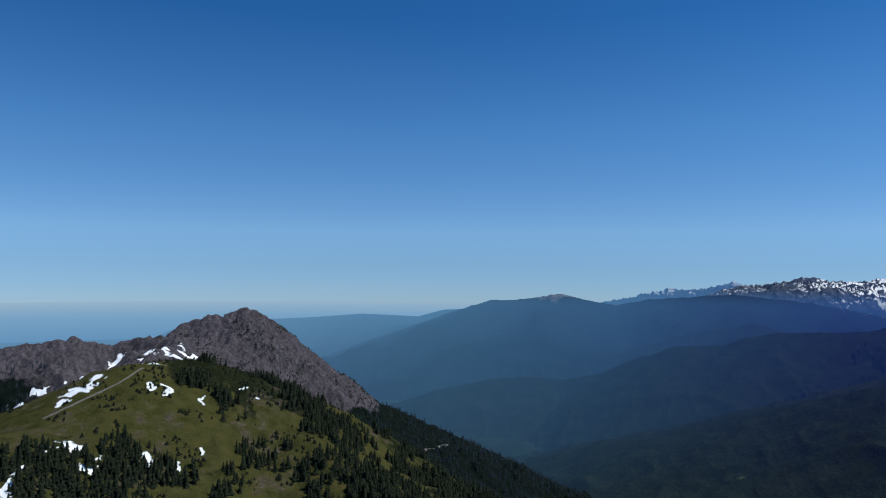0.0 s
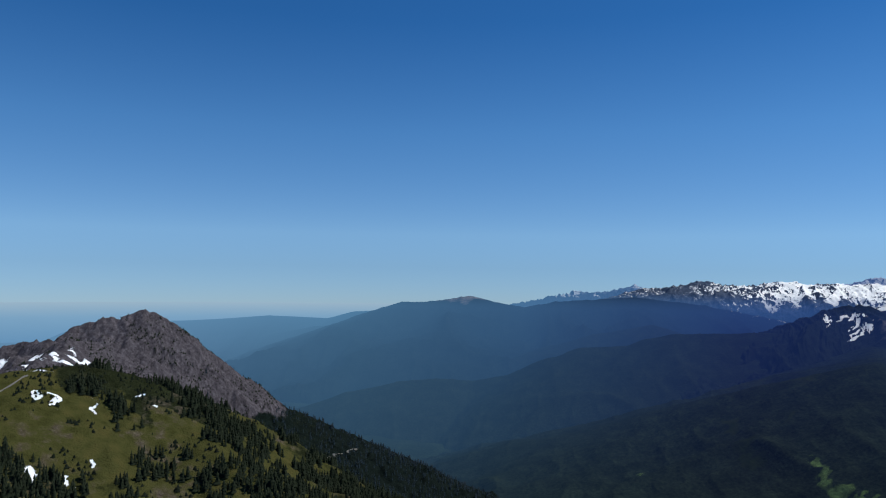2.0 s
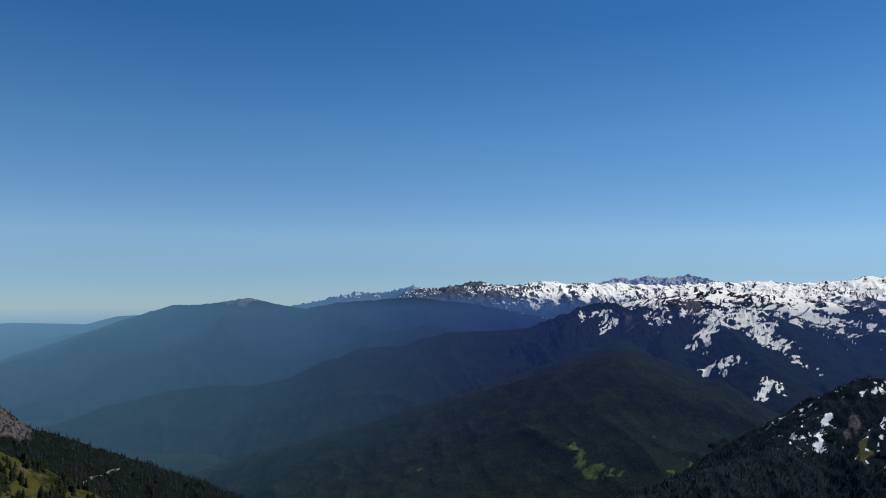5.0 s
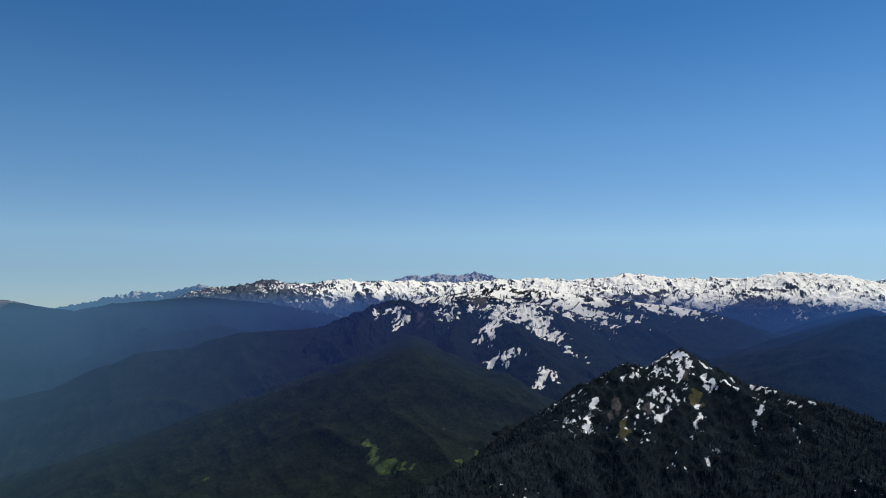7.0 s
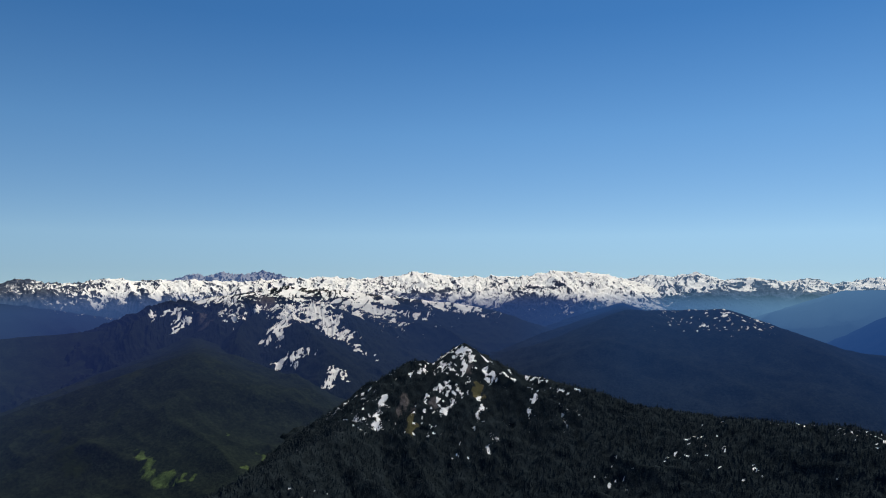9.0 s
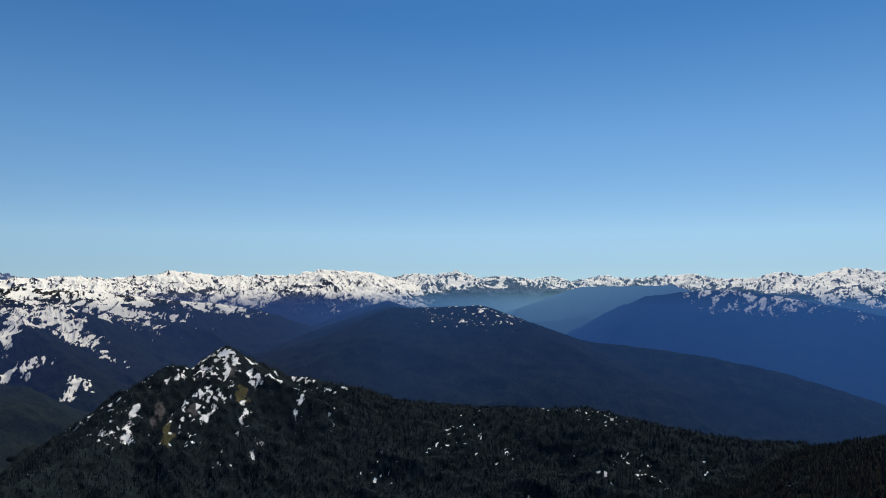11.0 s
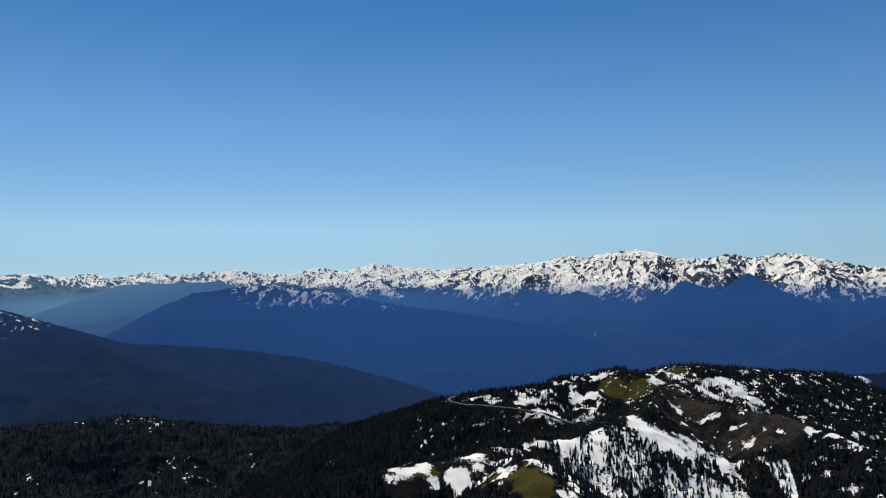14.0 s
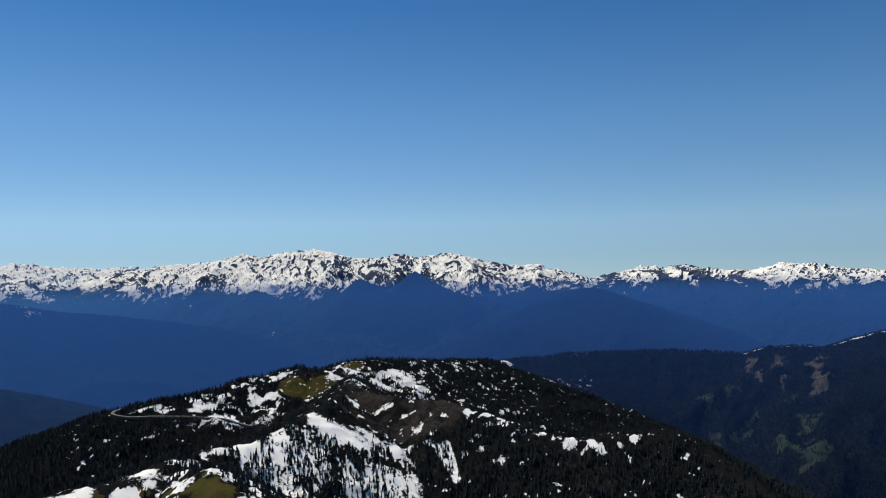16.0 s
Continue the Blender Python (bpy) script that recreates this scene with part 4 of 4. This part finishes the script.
def west_covers(x, y, z, d, tilt, side):
    b, r = turn(x, y), np.hypot(x, y)
    f = fractal(x, y, 90, 245, 4)
    return {"snow": 0.6 * step(116, 120, b) * step(140, 130, b) * step(-350, -260, z) * step(-0.2, 0.3, f) + 0.5 * step(143, 147, b) * step(12, 4, d), "rock": 0.9 * west_chute(x, y), "grass": 0.9 * west_glade(x, y)}


sheet("rocky_peak", near_land, (-56, 6), (640, 1400), (560, 300), peak_form, peak_covers, "bare purple-grey rock peak with cliffs and snow drifts", "mountain")
sheet("meadow_hill", hill_land, (-56, 6), (300, 860), (440, 260), hill_form, hill_covers, "green alpine meadow hill with firs and snow patches", "hill")
sheet("crag_ridge", crag_land, (16, 108), (500, 1500), (760, 300), crag_form, crag_covers, "dark forested ridge with a snowy rock crag", "ridge")
sheet("road_ridge", ridge_land, (80, 160), (300, 1450), (760, 420), road_form, road_covers, "snow-patched alpine ridge with meadows and firs", "ridge")
sheet("west_ridge", forest_land, (108, 172), (1000, 2200), (420, 160), west_form, west_covers, "long dark forested ridge with rock chutes", "ridge")

# ---- firs ----
# pale blue of the haze put into the needle colour
hazed_needles = foliage("hazed_fir_needles", (0.0145, 0.0218, 0.0290), (0.0215, 0.0315, 0.0400))
# darker fir copy for the western slope, haze painted in as glow
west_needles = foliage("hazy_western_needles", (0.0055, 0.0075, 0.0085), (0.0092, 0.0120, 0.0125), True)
needles = foliage("fir_needles", (0.0125, 0.0178, 0.0215), (0.0192, 0.0262, 0.0305))
meadow_needles = foliage("alpine_fir_needles", (0.0075, 0.010, 0.007), (0.016, 0.021, 0.012))
bark = plain("fir_bark", (0.04, 0.03, 0.022), (0.09, 0.07, 0.055), 0.3)


def cone_tree(skirts, sides, seed):
    """The crown of a fir, one metre high: drooping skirts of branches, ragged, the lowest at 8 percent of the height."""
    rnd = random.Random(seed)
    co, tri = [], []
    for k in range(skirts):
        low, top = 0.06 + 0.86 * k / skirts, 0.06 + 0.86 * (k + 1.55) / skirts
        wide = 0.17 * (1 - 0.86 * k / skirts) * rnd.uniform(0.85, 1.15)
        i = len(co)
        co.append((rnd.uniform(-0.01, 0.01), rnd.uniform(-0.01, 0.01), min(1.0, top)))
        for s in range(sides):
            a = 2 * math.pi * (s + 0.5 * (k % 2)) / sides + rnd.uniform(-0.2, 0.2)
            w = wide * (1.15 if s % 2 else 0.72) * rnd.uniform(0.8, 1.2)
            co.append((w * math.cos(a), w * math.sin(a), low + rnd.uniform(-0.02, 0.03)))
        tri += [(i, i + 1 + s, i + 1 + (s + 1) % sides) for s in range(sides)]
    return np.array(co), np.array(tri)


ROAD = [(1003, -150), (1002, -139), (994, -132), (982, -141), (970, -166), (954, -196), (948, -237), (928, -267), (904, -288)]
VALLEY_ROAD = [(-204, 848), (-207, 877), (-214, 939), (-207, 958), (-204, 980), (-199, 1006)]
SUMMIT_TRACK = [(1003, -466), (1008, -471), (1011, -478), (1013, -486), (1018, -494)]
TRAIL = [(-390, 455), (-381, 476), (-378, 489), (-372, 502), (-368, 520), (-372, 547)]


def scatter(count, bearings, ranges, form_, density, seed):
    """Spots on the land, thinned by density(x, y, z, d, bearing, range)."""
    g = np.random.default_rng(seed)
    b, r = g.uniform(*bearings, count), np.sqrt(g.uniform(ranges[0] ** 2, ranges[1] ** 2, count))
    x, y = r * np.sin(np.radians(b)), r * np.cos(np.radians(b))
    z, d = form_(x, y)
    keep = (g.uniform(0, 1, count) < density(x, y, z, d, b, r)) & (z > valley(x, y))
    for line, width in ((ROAD, 7), (VALLEY_ROAD, 5), (TRAIL, 4), (SUMMIT_TRACK, 5)):
        keep &= tents(x, y, [([(*p, 0) for p in line], 1, 1)])[1] > width
    return np.stack([x, y, z], -1)[keep], g.uniform(0, 1, int(keep.sum()))


def forest(name, spots, sizes, label, skirts=3, sides=6, girth=1.0, leaves=needles):
    """Many firs, too many to count, as one mesh."""
    kinds = [cone_tree(skirts, sides, k) for k in range(6)]
    g = np.random.default_rng(len(spots))
    kind, yaw, fat = g.integers(0, 6, len(spots)), g.uniform(0, 6.28, len(spots)), g.uniform(0.85, 1.35, len(spots))
    verts, faces, base = [], [], 0
    for k, (co, tri) in enumerate(kinds):
        m = kind == k
        c, s = np.cos(yaw[m])[:, None], np.sin(yaw[m])[:, None]
        h, w = sizes[m][:, None], (sizes[m] * fat[m] * girth)[:, None]
        v = np.stack([w * (c * co[:, 0] - s * co[:, 1]), w * (s * co[:, 0] + c * co[:, 1]), h * co[:, 2] - 0.04 * h], -1) + spots[m][:, None, :]
        n = len(co)
        verts.append(v.reshape(-1, 3))
        faces.append((tri[None] + (base + n * np.arange(m.sum()))[:, None, None]).reshape(-1, 3))
        base += n * int(m.sum())
    v, q = np.concatenate(verts), np.concatenate(faces)
    me = bpy.data.meshes.new(name)
    me.vertices.add(len(v))
    me.vertices.foreach_set("co", v.ravel())
    me.loops.add(q.size)
    me.loops.foreach_set("vertex_index", q.ravel())
    me.polygons.add(len(q))
    me.polygons.foreach_set("loop_start", np.arange(0, q.size, 3))
    me.update(calc_edges=True)
    me.materials.append(leaves)
    return tagged(new(name, me), label, "forest", "", "stuff")


def part(name, bm, material, parent, label=""):
    me = bpy.data.meshes.new(name)
    bm.to_mesh(me)
    bm.free()
    me.materials.append(material)
    ob = new(name, me)
    ob.parent = parent
    return tagged(ob, label)


def fir(seed, leaves):
    """One fir, a metre high: tapered trunk and a crown of ragged skirts."""
    tree = new("fir_tree")
    bm = bmesh.new()
    bmesh.ops.create_cone(bm, cap_ends=True, segments=7, radius1=0.022, radius2=0.004, depth=0.9, matrix=Matrix.Translation((0, 0, 0.40)))
    part("trunk", bm, bark, tree, "grey-brown tapered trunk")
    bm = bmesh.new()
    co, tri = cone_tree(7, 10, 100 + seed)
    vs = [bm.verts.new(p) for p in co]
    for t in tri:
        bm.faces.new([vs[i] for i in t])
    part("crown", bm, leaves, tree)
    return tree


def single_firs(spots, sizes, label, group, seed, leaves):
    g = random.Random(seed)
    models = [fir(seed + k, leaves) for k in range(5)]
    for k, (p, s) in enumerate(zip(spots, sizes)):
        w = s * g.uniform(0.9, 1.3)
        m = Matrix.Translation(p) @ Matrix.Rotation(g.uniform(0, 6.28), 4, "Z")
        ob = models[k] if k < 5 else copy_thing(models[k % 5], m)
        ob.matrix_basis = m
        ob.scale = (w, w, s)
        tagged(ob, label, "tree", group)


def hill_trees(x, y, z, d, b, r):
    clump = 0.62 * fractal(x, y, 27, 301, 2) + 0.62 * fractal(x, y, 13, 305, 2)
    open_meadow = np.exp(-((b + 37) / 5) ** 2 - ((r - 600) / 60) ** 2)
    right = 0.35 * step(-24, -18, b) + 1.2 * step(-17, -10, b)
    brow = step(-33.5, -31, b) * step(70, 35, d) - 3 * step(-22, -26, b) * step(34, 20, d)
    low = step(600, 555, r + 30 * clump) * step(-31, -36, b)
    return np.clip(step(0.15, 0.21, clump + 0.22 * heath(x, y, b, r) + 0.20 * right + 0.9 * low + 0.15 * brow - 0.75 * open_meadow - 0.4 * step(-33, -36, b) * step(60, 30, d)) - 1.5 * drifts(x, y, HILL_SNOW, 4, 215), 0, 1)


def peak_trees(x, y, z, d, b, r):
    w = fractal(x, y, 45, 311, 3)
    return np.clip(step(-15.0, -13, b + 1.5 * w) + 0.7 * step(-165, -190, z + 14 * w) * step(-30, -21, b) + 0.8 * step(-95, -120, z + 18 * w) * step(-36, -44, b) + 0.22 * step(0.05, 0.3, w) * step(-28, -20, b), 0, 1)


def crag_trees(x, y, z, d, b, r):
    w = fractal(x, y, 40, 321, 3)
    bare = step(-270, -160, z + 34 * w) * step(60, 52, b)
    chute = step(0.25, 0.4, lumps(b * 0.9, r / 160, 323)) * step(58, 50, b) * step(-0.1, 0.3, w)
    return np.clip(1 - 0.6 * bare - 0.6 * chute - 1.6 * drifts(x, y, CRAG_MEADOW + CRAG_STONE, 6, 235) - 1.5 * drifts(x, y, CRAG_SNOW, 9, 231) - forest_glints(x, y), 0.0, 1)


def road_trees(x, y, z, d, b, r):
    w = fractal(x, y, 32, 331, 3)
    streak = lumps(b * 1.1, r / 90, 333) + 0.5 * lumps(b * 2.7, r / 40, 334)
    face = step(102, 104, b) * step(128, 123, b) * step(880, 820, r) * np.clip(0.70 + 0.9 * streak - 0.5 * step(10, 2, d), 0.0, 1)
    top = step(900, 960, r) * np.clip(0.55 + 0.3 * step(119, 123, b) + 0.9 * w, 0, 1)
    wood = step(104, 100, b + 3 * w) * np.maximum(step(560, 620, r), np.maximum(step(92, 89, b), step(480, 460, r)))
    near = step(620, 560, r) * step(110, 104, b) * np.clip(0.10 + 1.2 * w, 0, 1)
    thick = np.clip(1.5 * drifts(x, y, THICKET, 4, 255), 0, 1)
    west = step(120, 124, b) * step(920, 860, r) * np.clip(0.85 + 0.5 * w - 0.6 * step(20, 6, d) - 0.9 * step(5, 3, tents(x, y, [(line, 1, 1) for line in CHUTES])[1]), 0, 1)
    keep = np.maximum.reduce([face, top, wood, near, west]) - ridge_glints(x, y, b, r) - bare_slope(b, r) - 1.2 * blot(x, y, CREST_DRIFTS)
    return np.clip(np.maximum(thick, keep - 1.15 * ridge_drifts(x, y) - 1.3 * drifts(x, y, RIDGE_MEADOW, 5, 254)), 0, 1)


def west_trees(x, y, z, d, b, r):
    w = fractal(x, y, 80, 341, 3)
    return np.clip(0.9 - 0.3 * step(136, 130, b) - 0.6 * west_glade(x, y) - west_chute(x, y), 0, 1)


spots, u = scatter(16500, (-50, -2), (330, 720), hill_form, hill_trees, 1)
sizes = 4.5 + 6.5 * u
close = np.hypot(spots[:, 0], spots[:, 1]) < 640
pick = np.flatnonzero(close & (np.degrees(np.arctan2(spots[:, 0], spots[:, 1])) < -14))[::4][:150]
rest = np.setdiff1d(np.arange(len(spots)), pick)
hill_pick = (spots[pick], sizes[pick])
forest("fir_wood", spots[rest], sizes[rest], "dark green firs in clumps on the meadow", 4, 6, 1.35, meadow_needles)
spots, u = scatter(6500, (-48, -8), (400, 720), hill_form, lambda x, y, z, d, b, r: np.clip(step(0.16, 0.36, fractal(x, y, 20, 351, 3) + 0.35 * heath(x, y, b, r)), 0, 0.8), 7)
forest("shrub_patch", spots, 1.4 + 1.8 * u, "low dark krummholz shrubs in the meadow", 2, 7, 3.2, meadow_needles)
spots, u = scatter(9000, (-36, -13), (740, 1050), peak_form, lambda x, y, z, d, b, r: np.clip(0.75 * step(-0.05, 0.3, fractal(x, y, 24, 352, 3) + 0.012 * (b + 24)), 0, 1), 8)
forest("shrub_patch", spots, 1.1 + 1.9 * u, "low dark shrubs clinging to the rock peak", 2, 6, 2.6, meadow_needles)
spots, u = scatter(9000, (-52, 3), (700, 1250), peak_form, peak_trees, 2)
forest("fir_wood", spots, 3.5 + 4.5 * u, "dark firs below the bare rock peak", leaves=hazed_needles)
spots, u = scatter(68000, (16, 104), (520, 1330), crag_form, crag_trees, 3)
forest("fir_wood", spots, 2.8 + 4 * u, "dense black-green fir forest on the crag ridge", leaves=hazed_needles)
spots, u = scatter(110000, (80, 152), (400, 1300), road_form, road_trees, 4)
sizes = 2.8 + 4.8 * u
pick = np.flatnonzero((np.hypot(spots[:, 0], spots[:, 1]) < 700) & (np.abs(turn(spots[:, 0], spots[:, 1]) - 109) < 14))[::4][:150]
rest = np.setdiff1d(np.arange(len(spots)), pick)
ridge_pick = (spots[pick], sizes[pick])
forest("fir_wood", spots[rest], sizes[rest], "dark firs scattered over snow and meadow", 4, 6)
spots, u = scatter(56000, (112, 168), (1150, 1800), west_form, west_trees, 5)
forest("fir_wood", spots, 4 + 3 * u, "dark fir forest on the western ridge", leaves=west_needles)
single_firs(*hill_pick, "dark green pointed fir on the alpine meadow", "firs on the meadow hill", 21, meadow_needles)
single_firs(*ridge_pick, "dark pointed fir standing among snow patches", "firs on the snowy ridge", 41, needles)

# ---- roads ----
asphalt = plain("worn_asphalt", (0.075, 0.075, 0.078), (0.13, 0.13, 0.13), 2.5)
gravel = plain("pale_gravel_cut", (0.10, 0.09, 0.075), (0.20, 0.18, 0.155), 3.0)


def road(name, line, width, form_, material, label):
    """A road laid on the land along a line of (x, y), with a cut bank of its own thickness."""
    pts = np.array(line, float)
    seg = np.hypot(*np.diff(pts, axis=0).T)
    s = np.concatenate([[0], np.cumsum(seg)])
    t = np.linspace(0, s[-1], max(8, int(s[-1] / 4)))
    x, y = np.interp(t, s, pts[:, 0]), np.interp(t, s, pts[:, 1])
    k = np.ones(7) / 7
    x[3:-3], y[3:-3] = np.convolve(x, k, "valid"), np.convolve(y, k, "valid")
    nx, ny = -np.gradient(y), np.gradient(x)
    n = np.hypot(nx, ny)
    nx, ny = nx / n, ny / n
    z = np.maximum.reduce([form_(x + nx * o, y + ny * o)[0] for o in (-width / 2, 0, width / 2)]) + 0.8
    z[3:-3] = np.convolve(z, k, "valid")
    bm = bmesh.new()
    rows = []
    for i in range(len(x)):
        row = []
        for o, h in ((-0.5, -3.5), (-0.5, 0.0), (0.5, 0.0), (0.5, -3.5)):
            row.append(bm.verts.new((x[i] + nx[i] * o * width, y[i] + ny[i] * o * width, z[i] + h)))
        rows.append(row)
    for a, b in zip(rows, rows[1:]):
        for j in range(3):
            bm.faces.new((a[j], b[j], b[j + 1], a[j + 1]))
    bmesh.ops.recalc_face_normals(bm, faces=bm.faces)
    me = bpy.data.meshes.new(name)
    bm.to_mesh(me)
    bm.free()
    me.materials.append(material)
    return tagged(new(name, me), label, "road", "", "structure")


road("road", ROAD, 3.8, road_form, asphalt, "grey mountain road curving below the snow ridge")
road("road", VALLEY_ROAD, 2.6, peak_form, gravel, "pale road cut in the dark forest slope")
road("path", TRAIL, 1.0, hill_form, gravel, "narrow trodden footpath over the alpine meadow")
road("path", SUMMIT_TRACK, 3.0, road_form, gravel, "pale gravel track over the grassy summit")
